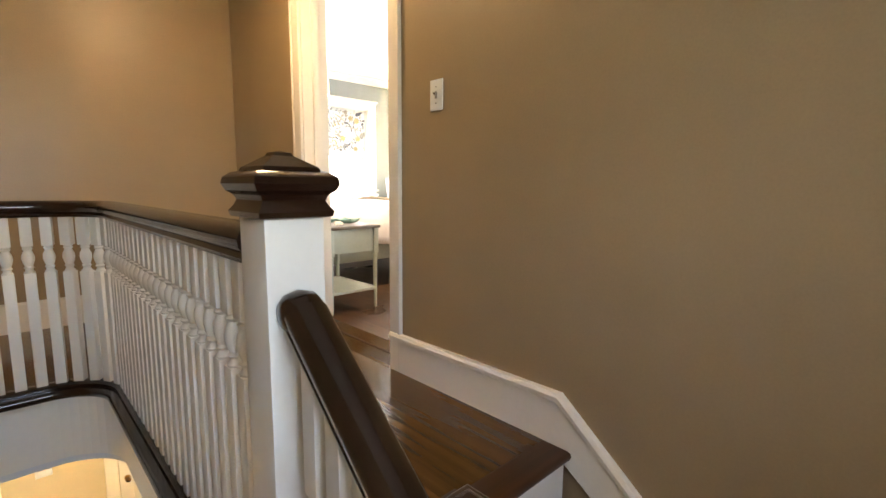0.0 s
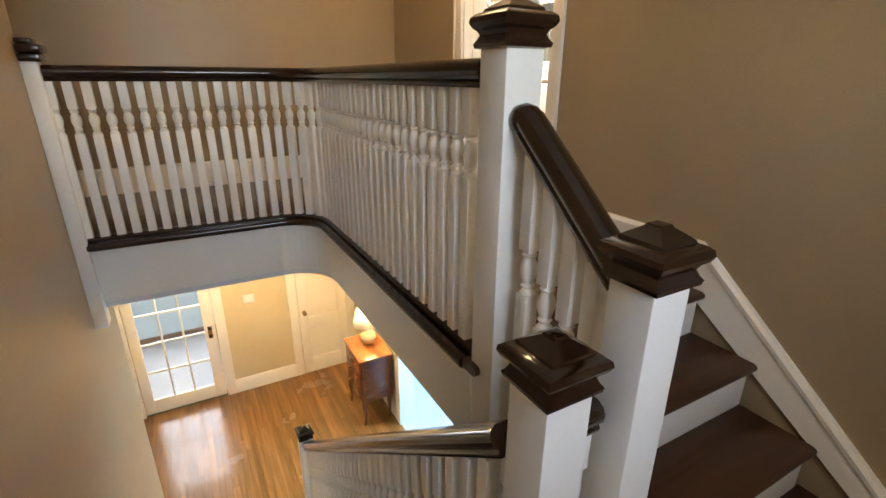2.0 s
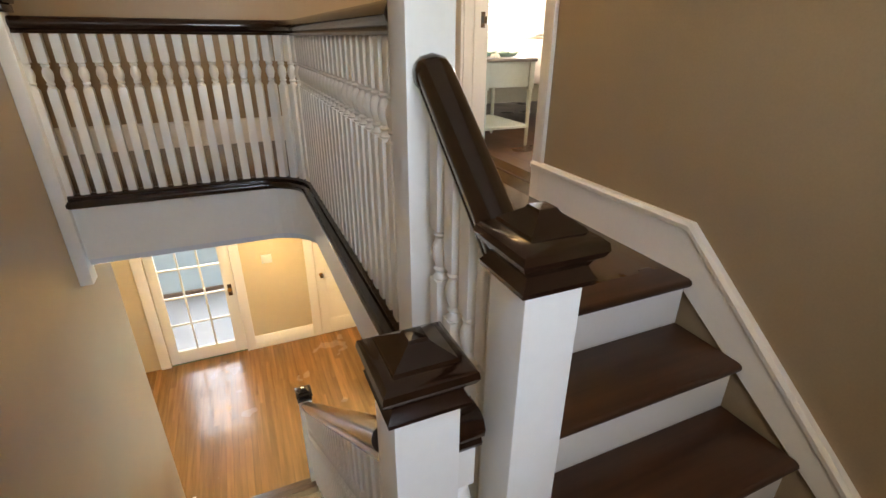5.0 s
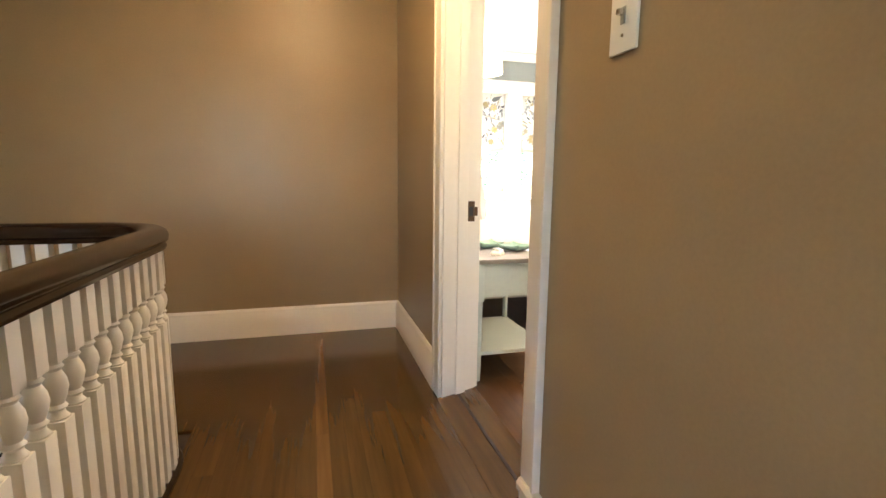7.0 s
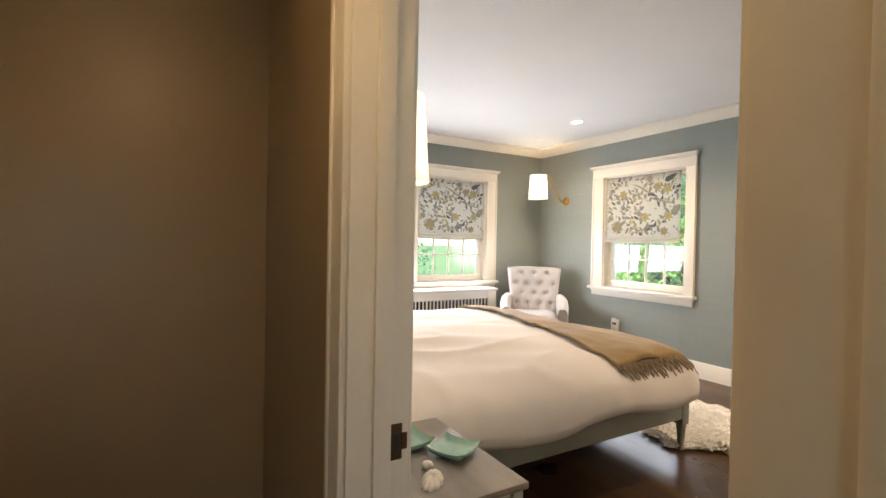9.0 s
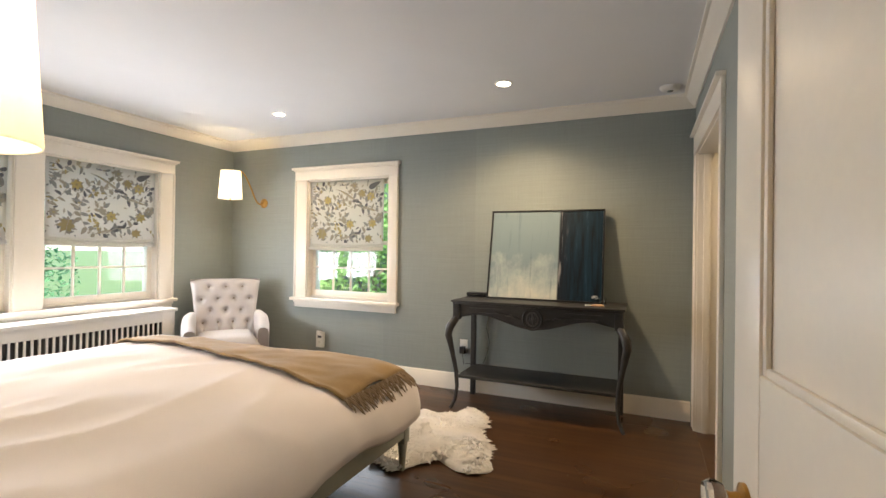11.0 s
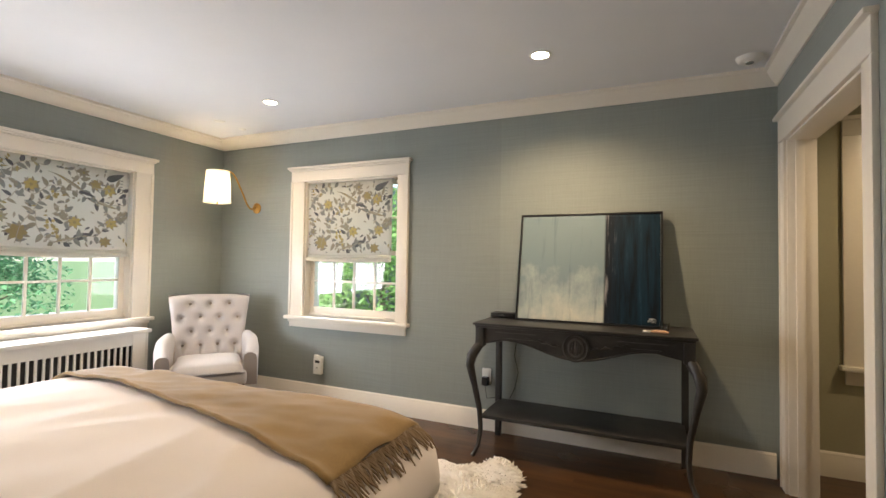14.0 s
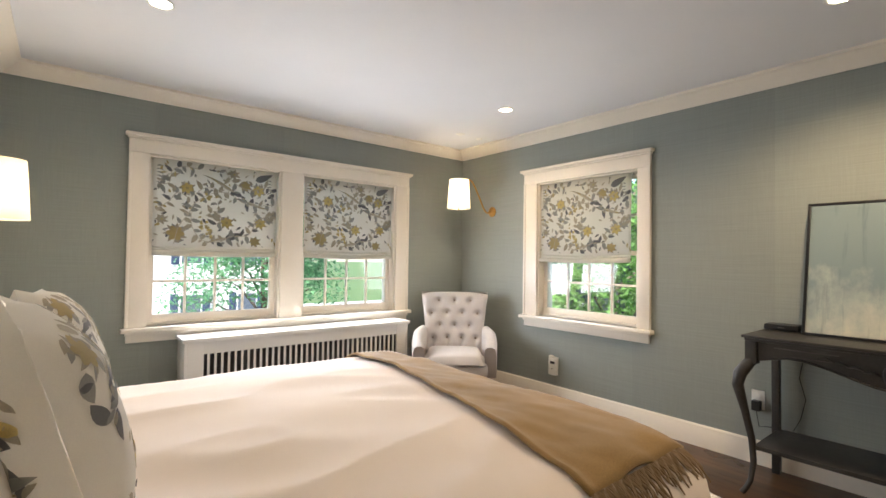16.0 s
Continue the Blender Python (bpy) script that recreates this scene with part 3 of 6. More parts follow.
sash_window("window_1", "white double-hung window with small panes", "y", 2.695, 1, *WIN1A, 0, 0)
sash_window("window_2", "white double-hung window with small panes", "y", 2.695, 1, *WIN1B, 0, 0)
sash_window("window_3", "white double-hung window with small panes", "x", 3.815, 1, *WIN2, 0, 0)
window_trim("window_trim_north", "cream casing round the double window", "y", 2.695, 1, 0.91, 2.95, 0.765, 1.965, 0.795, 3.095, (1.838, 2.018))
window_trim("window_trim_east", "cream casing round the single window", "x", 3.815, 1, 0.69, 1.65, 0.765, 1.965, 0.59, 1.80)
sash_window("window_4", "white double-hung landing window", "y", -4.70, -1, *LWIN, 0, 0)


# ---- roman shades with a printed garden pattern ----
LINEN = cloth("white_shade_linen", (0.86, 0.84, 0.79), 0.9, 300, 0.04, through=0.58, relief=0.15)
INKS = {k: cloth("print_" + k, c, 0.9, 300, 0.16, through=0.5, relief=0.15) for k, c in (
    ("slate", (0.18, 0.18, 0.19)), ("grey", (0.36, 0.36, 0.34)), ("taupe", (0.44, 0.40, 0.32)),
    ("yellow", (0.64, 0.52, 0.22)), ("ochre", (0.50, 0.41, 0.21)), ("stem", (0.54, 0.49, 0.41)))}


class Print:
    """A garden print on a cloth 0.89 m wide and 0.67 m high: flat shapes in metres, x to the right, y down."""

    def __init__(self):
        self.strips = {k: [] for k in INKS}

    def blade(self, ink, x, y, length, width, turn, bend=0.0, tip=0.45, n=6, full=0.8):
        """A leaf, feather or petal: a strip that swells and comes to a point."""
        a, left, right = radians(turn), [], []
        for i in range(n + 1):
            f = i / n
            w = width / 2 * max(0.05, math.sin(math.pi * min(1.0, f ** tip if tip < 1 else f)) ** full)
            along = length * f
            a2 = a + bend * f
            cx, cy = x + along * math.cos(a2), y - along * math.sin(a2)
            left.append((cx + w * math.sin(a2), cy + w * math.cos(a2)))
            right.append((cx - w * math.sin(a2), cy - w * math.cos(a2)))
        self.strips[ink].append((left, right))

    def flower(self, ink, x, y, r, petals=6, turn=0, heart="ochre"):
        for k in range(petals):
            self.blade(ink, x, y, r, r * 0.62, turn + 360 * k / petals, 0, 1.0, 6, 0.45)
        for k in range(5):
            self.blade(heart, x, y, r * 0.32, r * 0.2, 36 + 72 * k, 0, 0.9, 3)

    def stem(self, pts, width=0.005, ink="stem"):
        line = []
        for i in range(len(pts) - 1):
            p = [Vector(pts[max(0, min(len(pts) - 1, i + k))]) for k in (-1, 0, 1, 2)]
            for q in range(6):
                t = q / 6
                line.append(0.5 * (2 * p[1] + (p[2] - p[0]) * t + (2 * p[0] - 5 * p[1] + 4 * p[2] - p[3]) * t * t + (3 * p[1] - p[0] - 3 * p[2] + p[3]) * t ** 3))
        line.append(Vector(pts[-1]))
        left, right = [], []
        for i, p in enumerate(line):
            d = (line[min(i + 1, len(line) - 1)] - line[max(i - 1, 0)]).normalized() * width / 2
            left.append((p.x - d.y, p.y + d.x))
            right.append((p.x + d.y, p.y - d.x))
        self.strips[ink].append((left, right))
        return line

    def bird(self, x, y, size, turn, tail, ink="slate"):
        self.blade(ink, x, y, size, size * 0.42, turn, 0.1, 0.7, 8)
        self.blade("grey", x + 0.1 * size, y - 0.02 * size, size * 0.6, size * 0.2, turn + 12, 0.2, 0.7)
        a = radians(turn)
        self.blade(ink, x + size * 0.8 * math.cos(a), y - size * 0.8 * math.sin(a), size * 0.4, size * 0.2, turn + 25, 0, 0.6)
        for k in range(4):
            self.blade(("taupe", "grey", "ochre", "stem")[k], x + 0.15 * size * math.cos(a), y - 0.15 * size * math.sin(a), tail * (1 - 0.12 * k), 0.016, turn + 172 + k * 6, 0.22 - 0.14 * k, 0.9, 8)

    def lay(self, parent, place, keep=None):
        """Lays the print on a cloth; place takes x and y in metres to a point."""
        g, slots = Geo(), []
        for layer, strips in enumerate(self.strips.values()):
            for left, right in strips:
                if keep and not all(keep(*p) for p in left + right):
                    continue
                n = len(left)
                g.add([place(*p, layer) for p in left + right], [(i, i + 1, n + i + 1, n + i) for i in range(n - 1)])
                slots += [layer] * (n - 1)
        inks = list(INKS.values())
        ob = part("printed_pattern", g, inks[0], parent, "printed birds, leaves and yellow flowers", 60)
        for ink in inks[1:]:
            ob.data.materials.append(ink)
        ob.data.polygons.foreach_set("material_index", slots)
        ob["kind"] = "stuff"


def garden_print():
    p, rg = Print(), random.Random(8)
    vines = (
        [(0.02, 0.40), (0.10, 0.33), (0.16, 0.25), (0.24, 0.28), (0.33, 0.20), (0.42, 0.19)],
        [(0.14, 0.66), (0.17, 0.52), (0.24, 0.40), (0.27, 0.33), (0.38, 0.24), (0.50, 0.22), (0.62, 0.29), (0.72, 0.31), (0.87, 0.29)],
        [(0.25, 0.40), (0.26, 0.52), (0.33, 0.62), (0.45, 0.63), (0.54, 0.58), (0.66, 0.57), (0.72, 0.48), (0.80, 0.40), (0.88, 0.40)],
        [(0.48, 0.02), (0.52, 0.10), (0.60, 0.16), (0.70, 0.18), (0.80, 0.14), (0.87, 0.20)],
        [(0.03, 0.20), (0.10, 0.18), (0.12, 0.08), (0.20, 0.04), (0.30, 0.05)],
        [(0.35, 0.42), (0.42, 0.38), (0.46, 0.44), (0.42, 0.49)])
    for v in vines:
        line = p.stem(v)
        for i in range(1, len(line) - 1, 2):
            d = line[i + 1] - line[i]
            a = math.degrees(math.atan2(-d.y, d.x))
            side = 1 if (i // 2) % 2 else -1
            p.blade(rg.choice(("grey", "taupe", "taupe", "slate", "grey")), line[i].x, line[i].y, rg.uniform(0.048, 0.080), rg.uniform(0.024, 0.038), a + side * rg.uniform(35, 75), side * 0.3, 0.75)
    for x, y, r, ink in ((0.22, 0.21, 0.046, "yellow"), (0.55, 0.06, 0.036, "taupe"), (0.64, 0.15, 0.040, "ochre"), (0.74, 0.18, 0.048, "yellow"), (0.15, 0.575, 0.062, "ochre"), (0.76, 0.465, 0.045, "yellow"), (0.50, 0.47, 0.046, "yellow"), (0.06, 0.47, 0.034, "taupe"), (0.72, 0.625, 0.040, "ochre")):
        for k in range(7):
            p.blade("taupe", x, y, r * 1.35, r * 0.5, 20 + k * 51, 0.2, 0.8)
        p.flower(ink, x, y, r, 6, r * 900)
    for x, y, n in ((0.37, 0.27, 7), (0.34, 0.50, 9), (0.36, 0.57, 8)):
        for k in range(n):
            p.flower("yellow" if k % 3 == 0 else "ochre", x + rg.uniform(-0.03, 0.03), y + rg.uniform(-0.035, 0.035), 0.013, 5, k * 20, "slate")
    p.bird(0.545, 0.205, 0.085, -32, 0.27)
    p.bird(0.655, 0.285, 0.075, 160, 0.20)
    p.bird(0.49, 0.60, 0.135, 14, 0.17)
    p.blade("slate", 0.715, 0.09, 0.15, 0.058, 20, 0.1, 0.6, 8)
    for k in range(6):
        p.blade("grey", 0.845, 0.09 + 0.024 * k, 0.042, 0.009, 130 + 10 * k, 0.7, 0.8)
        p.blade("grey", 0.02, 0.06 + 0.024 * k, 0.05, 0.010, 40 - 10 * k, -0.7, 0.8)
        p.blade("taupe", 0.80 + 0.012 * k, 0.42 - 0.006 * k, 0.05, 0.012, 70, 0.2, 0.8)
        p.blade("taupe", 0.80 + 0.012 * k, 0.42 - 0.006 * k, 0.05, 0.012, -20, -0.2, 0.8)
    for k in range(130):
        p.blade(rg.choice(("grey", "taupe", "stem", "grey", "slate", "ochre")), rg.uniform(0.0, 0.88), rg.uniform(0.01, 0.66), rg.uniform(0.026, 0.050), rg.uniform(0.011, 0.020), rg.uniform(0, 360), rg.uniform(-0.4, 0.4), 0.8, 4)
    return p


GARDEN = garden_print()


def roman_shade(axis, plane, u0, u1, top, low, sag):
    ob = thing("roman_shade", "roman shade of white linen with grey and yellow flowers, half drawn", "window shade", "roman shades")
    n, rows = 26, []
    # from the top down the flat cloth, then stacked folds at the foot
    prof = [(0.012, top), (0.010, (top + low) / 2), (0.013, low + 0.075), (0.004, low + 0.062), (0.020, low + 0.050), (0.006, low + 0.036), (0.024, low + 0.026), (0.010, low + 0.012), (0.020, low), (0.030, low + 0.004), (0.032, low + 0.03)]
    g = Geo()
    pts = []
    for d, z in prof:
        for i in range(n + 1):
            s = i / n
            drop = (top - z) / (top - low)
            dd = d + 0.006 * math.sin(s * 9 + sag * 5) * drop
            zz = z - sag * 0.012 * math.sin(math.pi * s) * drop
            u = u0 + (u1 - u0) * s + 0.004 * math.sin(z * 23) * (1 if s > 0.5 else -1)
            pts.append((plane - 0.03 + 0.028 - dd, u, zz) if axis == "x" else (u, plane - 0.002 - dd, zz))
    g.add(pts, [(j * (n + 1) + i, j * (n + 1) + i + 1, (j + 1) * (n + 1) + i + 1, (j + 1) * (n + 1) + i) for j in range(len(prof) - 1) for i in range(n)])
    c = part("cloth", g, LINEN, ob, smooth=60)
    mod = c.modifiers.new("thick", "SOLIDIFY")
    mod.thickness, mod.offset = 0.0025, 0
    flat = top - low - 0.075

    def place(px, py, layer):
        f = min(0.886, max(0.004, px)) / 0.89
        py = min(0.668, max(0.002, py))
        e = 1 - f if axis == "x" else f
        z = top - 0.004 - py / 0.67 * (flat - 0.006)
        h = (top + low) / 2
        d = 0.012 - 0.002 * (top - z) / (top - h) if z > h else 0.010 + 0.003 * (h - z) / (h - low - 0.075)
        drop = (top - z) / (top - low)
        dd = d + 0.006 * math.sin(e * 9 + sag * 5) * drop + 0.0022 + 0.0002 * layer
        zz = z - sag * 0.012 * math.sin(math.pi * e) * drop
        return (plane - 0.002 - dd, u0 + (u1 - u0) * e, zz) if axis == "x" else (u0 + (u1 - u0) * e, plane - 0.002 - dd, zz)
    GARDEN.lay(ob, place, lambda px, py: -0.05 < px < 0.94 and -0.05 < py < 0.72)
    hr = Geo()
    if axis == "x":
        hr.box(plane + 0.004, u0, top - 0.02, plane + 0.036, u1, top + 0.012, 0.003)
    else:
        hr.box(u0, plane + 0.004, top - 0.02, u1, plane + 0.036, top + 0.012, 0.003)
    part("headrail", hr, PLASTIC, ob)
    return ob


roman_shade("y", 2.735, 0.944, 1.812, 1.952, 1.262, 0.6)
roman_shade("y", 2.735, 2.046, 2.920, 1.952, 1.262, 1.0)
roman_shade("x", 3.855, 0.765, 1.636, 1.952, 1.255, 0.8)


# ---- stairs and balustrade ----
def step(x0, x1, y_nose, y_back, z, toward, label):
    ob = thing("stair_step", label, "stair step", "stair steps")
    r = 0.028
    d = 1 if toward > 0 else -1
    edge = [(y_nose - d * r * 0.5, z - r), (y_nose - d * 0.004, z - r + 0.004), (y_nose, z - r / 2), (y_nose - d * 0.004, z - 0.004), (y_nose - d * r * 0.5, z)]
    t = Geo().prism(edge + [(y_back, z), (y_back, z - r)], "x", x0, x1)
    part("tread", t, TREAD, ob, smooth=50)
    return ob


# short upper flight of three risers
for k, (nose, back, z) in enumerate(((-2.725, -2.60, 0.0), (-2.942, -2.70, -0.17), (-3.155, -2.917, -0.34))):
    s = step(-0.945 if k else -0.985, -0.021, nose, back, z, -1, "dark oak step with a white riser, worn to a sheen")
    part("riser", Geo().box(-0.93, nose + 0.025, z - 0.17 + (0.0 if k < 2 else 0), -0.021, nose + 0.043, z - 0.0285, 0.002), WHITE, s, "white painted riser")
setting("landing", Geo().box(LW, -4.7, -0.56, 0.0, -3.13, LAND, 0.0).box(LW, -3.13, -0.56, -1.03, -3.085, LAND), TREAD, "dark oak stair landing")
setting("landing_underside", Geo().box(LW, -4.7, LOW, 0.0, -3.14, -0.561), SAND, "plain wall under the landing")
setting("stair_closure", Geo().box(-0.925, -3.12, -0.56, -0.001, -2.74, -0.37).box(-0.925, -2.9, -0.36, -0.001, -2.72, -0.2).box(WX + 0.02, -3.05, LOW, -0.001, -2.72, -0.561), WHITE, "white boarding under the short flight")
# long lower flight
RUN, RISE = 0.21, (LAND - LOW) / 13
for k in range(1, 13):
    z = LAND - RISE * k
    nose = -3.085 + RUN * k + 0.012
    s = step(LW + 0.02, -1.10, nose, nose - RUN - 0.03, z, 1, "dark oak step of the lower flight with a white riser")
    part("riser", Geo().box(LW + 0.02, nose - 0.028, z - RISE, -1.11, nose - 0.012, z - 0.0285, 0.002), WHITE, s, "white painted riser")
g = Geo().prism([(-3.1, -0.60), (-3.1, -0.36), (-0.36, LOW + 0.17), (-0.36, LOW)], "x", LW + 0.001, LW + 0.019)
setting("lower_stair_skirt", g, TRIM, "cream skirting down the lower flight")
g = Geo().prism([(-3.1, -0.85), (-3.1, -0.545), (-0.47, LOW + 0.08), (-0.47, LOW)], "x", -1.10, -1.075)
setting("lower_stair_string", g, WHITE, "white string board of the lower flight")


def newel(name, x, y, z0, z1, w, label, panelled=True):
    """A square post with sunk panels and a heavy moulded dark cap."""
    ob = thing(name, label, "newel post", "newel posts")
    ob.matrix_world = Matrix.Translation((x, y, z0))
    h, a = z1 - z0, w / 2
    shaft = part("shaft", Geo().box(-a, -a, 0, a, a, h, 0.003), WHITE, ob)
    for s in (-1, 1) if panelled else ():
        for q0, q1, r0, r1 in ((-a, -a + 0.016, 0.12, h - 0.02), (a - 0.016, a, 0.12, h - 0.02), (-a + 0.016, a - 0.016, h - 0.036, h - 0.02), (-a + 0.016, a - 0.016, 0.12, 0.136)):
            part("moulding", Geo().box(q0, s * a, r0, q1, s * (a + 0.0035), r1, 0.001), WHITE, shaft)
            part("moulding", Geo().box(s * a, q0, r0, s * (a + 0.0035), q1, r1, 0.001), WHITE, shaft)
    if h:
        prof = [(a + 0.001, h), (a + 0.010, h + 0.002), (a + 0.012, h + 0.010), (a + 0.006, h + 0.018), (a + 0.002, h + 0.027), (a + 0.006, h + 0.035), (a + 0.014, h + 0.041), (a + 0.019, h + 0.051), (a + 0.017, h + 0.061), (a + 0.008, h + 0.068), (a - 0.002, h + 0.071), (a - 0.004, h + 0.076), (0.016, h + 0.093), (0.013, h + 0.098), (0.001, h + 0.101)]
        part("cap", Geo().lathe(prof, square=True), RAIL, ob, "dark moulded pyramid cap", 25)
    return ob


newel("newel_post", -0.922, -2.726, -0.34, 0.765, 0.094, "white stair newel with a dark moulded cap at the stair head", False)
newel("newel_post", -0.919, -3.130, LAND, 0.398, 0.088, "white stair newel with a dark moulded cap on the landing", False)
newel("newel_post", -1.078, -3.092, LAND, 0.226, 0.097, "white stair newel with a dark cap at the lower flight's head", False)
newel("newel_post", -1.095, -0.60, LOW + 0.15, -1.85, 0.085, "white newel with a dark cap at the stair foot")
hn = thing("half_newel", "white half newel with a dark cap against the wall", "newel post")
hn.matrix_world = Matrix.Translation((LW, WY + 0.02, -0.41))
part("shaft", Geo().box(0.001, -0.045, 0, 0.055, 0.045, 1.17, 0.003), WHITE, hn)
part("cap", Geo().box(0.001, -0.06, 1.17, 0.07, 0.06, 1.20, 0.008).box(0.001, -0.07, 1.20, 0.08, 0.07, 1.235, 0.014).box(0.001, -0.045, 1.235, 0.055, 0.045, 1.255, 0.008), RAIL, hn)

BAL_SQ = 0.0178


def baluster_mesh(name, height, turn_at):
    """Square below, a turned vase, square above."""
    g = Geo().box(-BAL_SQ, -BAL_SQ, 0, BAL_SQ, BAL_SQ, turn_at, 0.0015)
    t = turn_at
    turned = [(0.0135, 0), (0.0145, 0.004), (0.0105, 0.010), (0.0095, 0.016), (0.0135, 0.022), (0.0100, 0.028), (0.0135, 0.040), (0.0165, 0.056), (0.0150, 0.072), (0.0095, 0.088), (0.0135, 0.095), (0.0105, 0.100), (0.0135, 0.105)]
    g.lathe([(r * 1.24, t + z) for r, z in turned], 12)
    g.box(-BAL_SQ, -BAL_SQ, t + 0.105, BAL_SQ, BAL_SQ, height, 0.0015)
    return g.mesh(name, WHITE, 40)


OFF = 0.035
rail_prof = [(-0.026, 0.0), (0.026, 0.0), (0.029, 0.008), (0.024, 0.016), (0.034, 0.026), (0.036, 0.040), (0.030, 0.054), (0.016, 0.062), (-0.016, 0.062), (-0.030, 0.054), (-0.036, 0.040), (-0.034, 0.026), (-0.024, 0.016), (-0.029, 0.008)]
gal = thing("gallery_balustrade", "white turned balusters under a dark polished rail round the stairwell", "balustrade")
line = well_edge(OFF, 0)
part("handrail", Geo().sweep(rail_prof, [(x, y, 0.688) for x, y, z in [(line[0][0], -2.668, 0)] + line[1:-1] + [(LW + 0.05, line[-1][1], 0)]]), RAIL, gal, "dark polished handrail", 40)
part("shoe_rail", Geo().sweep([(-0.030, 0), (0.030, 0), (0.030, 0.010), (0.020, 0.018), (-0.020, 0.018), (-0.030, 0.010)], [(x, y, 0.002) for x, y, z in [(line[0][0], -2.668, 0)] + line[1:-1] + [(LW + 0.05, line[-1][1], 0)]]), RAIL, gal, "dark base rail", 40)
part("nosing", Geo().sweep([(-0.018, -0.034), (0.045, -0.034), (0.045, 0.0), (-0.018, 0.0), (-0.026, -0.008), (-0.028, -0.017), (-0.026, -0.026)], [(x, y, 0.001) for x, y, z in [(WX, -2.66, 0)] + well_edge(0, 0)[1:-1] + [(LW + 0.05, WY, 0)]]), RAIL, gal, "dark nosing at the well's edge", 40)
mesh_bal = baluster_mesh("baluster", 0.672, 0.455)
spots = []
dist = 0.0
for (x0, y0, _), (x1, y1, _) in zip(line, line[1:]):
    seg = math.hypot(x1 - x0, y1 - y0)
    while dist < seg:
        f = dist / seg
        spots.append((x0 + (x1 - x0) * f, y0 + (y1 - y0) * f, math.atan2(y1 - y0, x1 - x0)))
        dist += 0.0625
    dist -= seg
for x, y, a in spots:
    if y < -2.64 or x < LW + 0.06:
        continue
    b = new("baluster", mesh_bal)
    b.parent = gal
    b.matrix_world = Matrix.Translation((x, y, 0.018)) @ Matrix.Rotation(a, 4, "Z")

up = thing("stair_rail", "dark handrail with white balusters beside the short flight", "balustrade")
p0, p1 = (-0.928, -2.785, 0.602), (-0.925, -3.07, 0.360)
round_rail = [(-0.022, 0.0), (0.022, 0.0), (0.025, 0.008), (0.021, 0.015), (0.030, 0.024), (0.0325, 0.036), (0.030, 0.047), (0.022, 0.056), (0.011, 0.061), (0.0, 0.0625), (-0.011, 0.061), (-0.022, 0.056), (-0.030, 0.047), (-0.0325, 0.036), (-0.030, 0.024), (-0.021, 0.015), (-0.025, 0.008)]
part("handrail", Geo().sweep(round_rail, [p0, p1]), RAIL, up, "dark polished handrail", 40)
m = Matrix.Translation((-0.928, -2.793, 0.628)) @ Matrix.Rotation(radians(90), 4, "Y")
part("rail_end", Geo().lathe([(0.006, -0.032), (0.020, -0.029), (0.029, -0.020), (0.034, 0.0), (0.029, 0.020), (0.020, 0.029), (0.006, 0.032)], 20, m), RAIL, up, "rounded dark rail end", 40)
for k, (y, z0) in enumerate(((-2.835, -0.17), (-2.90, -0.17), (-2.965, -0.34), (-3.03, -0.34))):
    h = 0.600 + (y + 2.785) * 0.867 - z0 + 0.005
    o = new("baluster", baluster_mesh("short_baluster", h, h - 0.31))
    o.parent = up
    o.matrix_world = Matrix.Translation((-0.926, y, z0))
stub = thing("linking_rail", "short dark rail linking two newels over a baluster", "balustrade")
part("handrail", Geo().sweep(rail_prof, [(-1.03, -3.10, 0.115), (-0.985, -3.10, 0.115)]), RAIL, stub, smooth=40)
o = new("baluster", baluster_mesh("link_baluster", 0.63, 0.43))
o.parent, o.matrix_world = stub, Matrix.Translation((-1.008, -3.10, LAND))

low = thing("lower_stair_rail", "dark handrail with white balusters down the lower flight", "balustrade")
s0, s1 = Vector((-1.09, -3.02, 0.022)), Vector((-1.095, -0.64, -1.945))
part("handrail", Geo().sweep(rail_prof, [s0, s1]), RAIL, low, "dark polished handrail", 40)
y = -2.95
while y < -0.68:
    f = (y - s0.y) / (s1.y - s0.y)
    zr = s0.z + (s1.z - s0.z) * f + 0.003
    n = int((y + 3.085) / RUN) + 1
    zb = LAND - RISE * n
    o = new("baluster", baluster_mesh("stair_baluster", zr - zb, zr - zb - 0.26))
    o.parent, o.matrix_world = low, Matrix.Translation((-1.093, y, zb))
    y += 0.07


# ---- bedroom things ----
FROST = cloth("lamp_linen", (0.88, 0.84, 0.76), 0.8, 500, 0.03, through=0.55, relief=0.05)
BULB = glowing("warm_bulb", (1.0, 0.72, 0.42), 30)


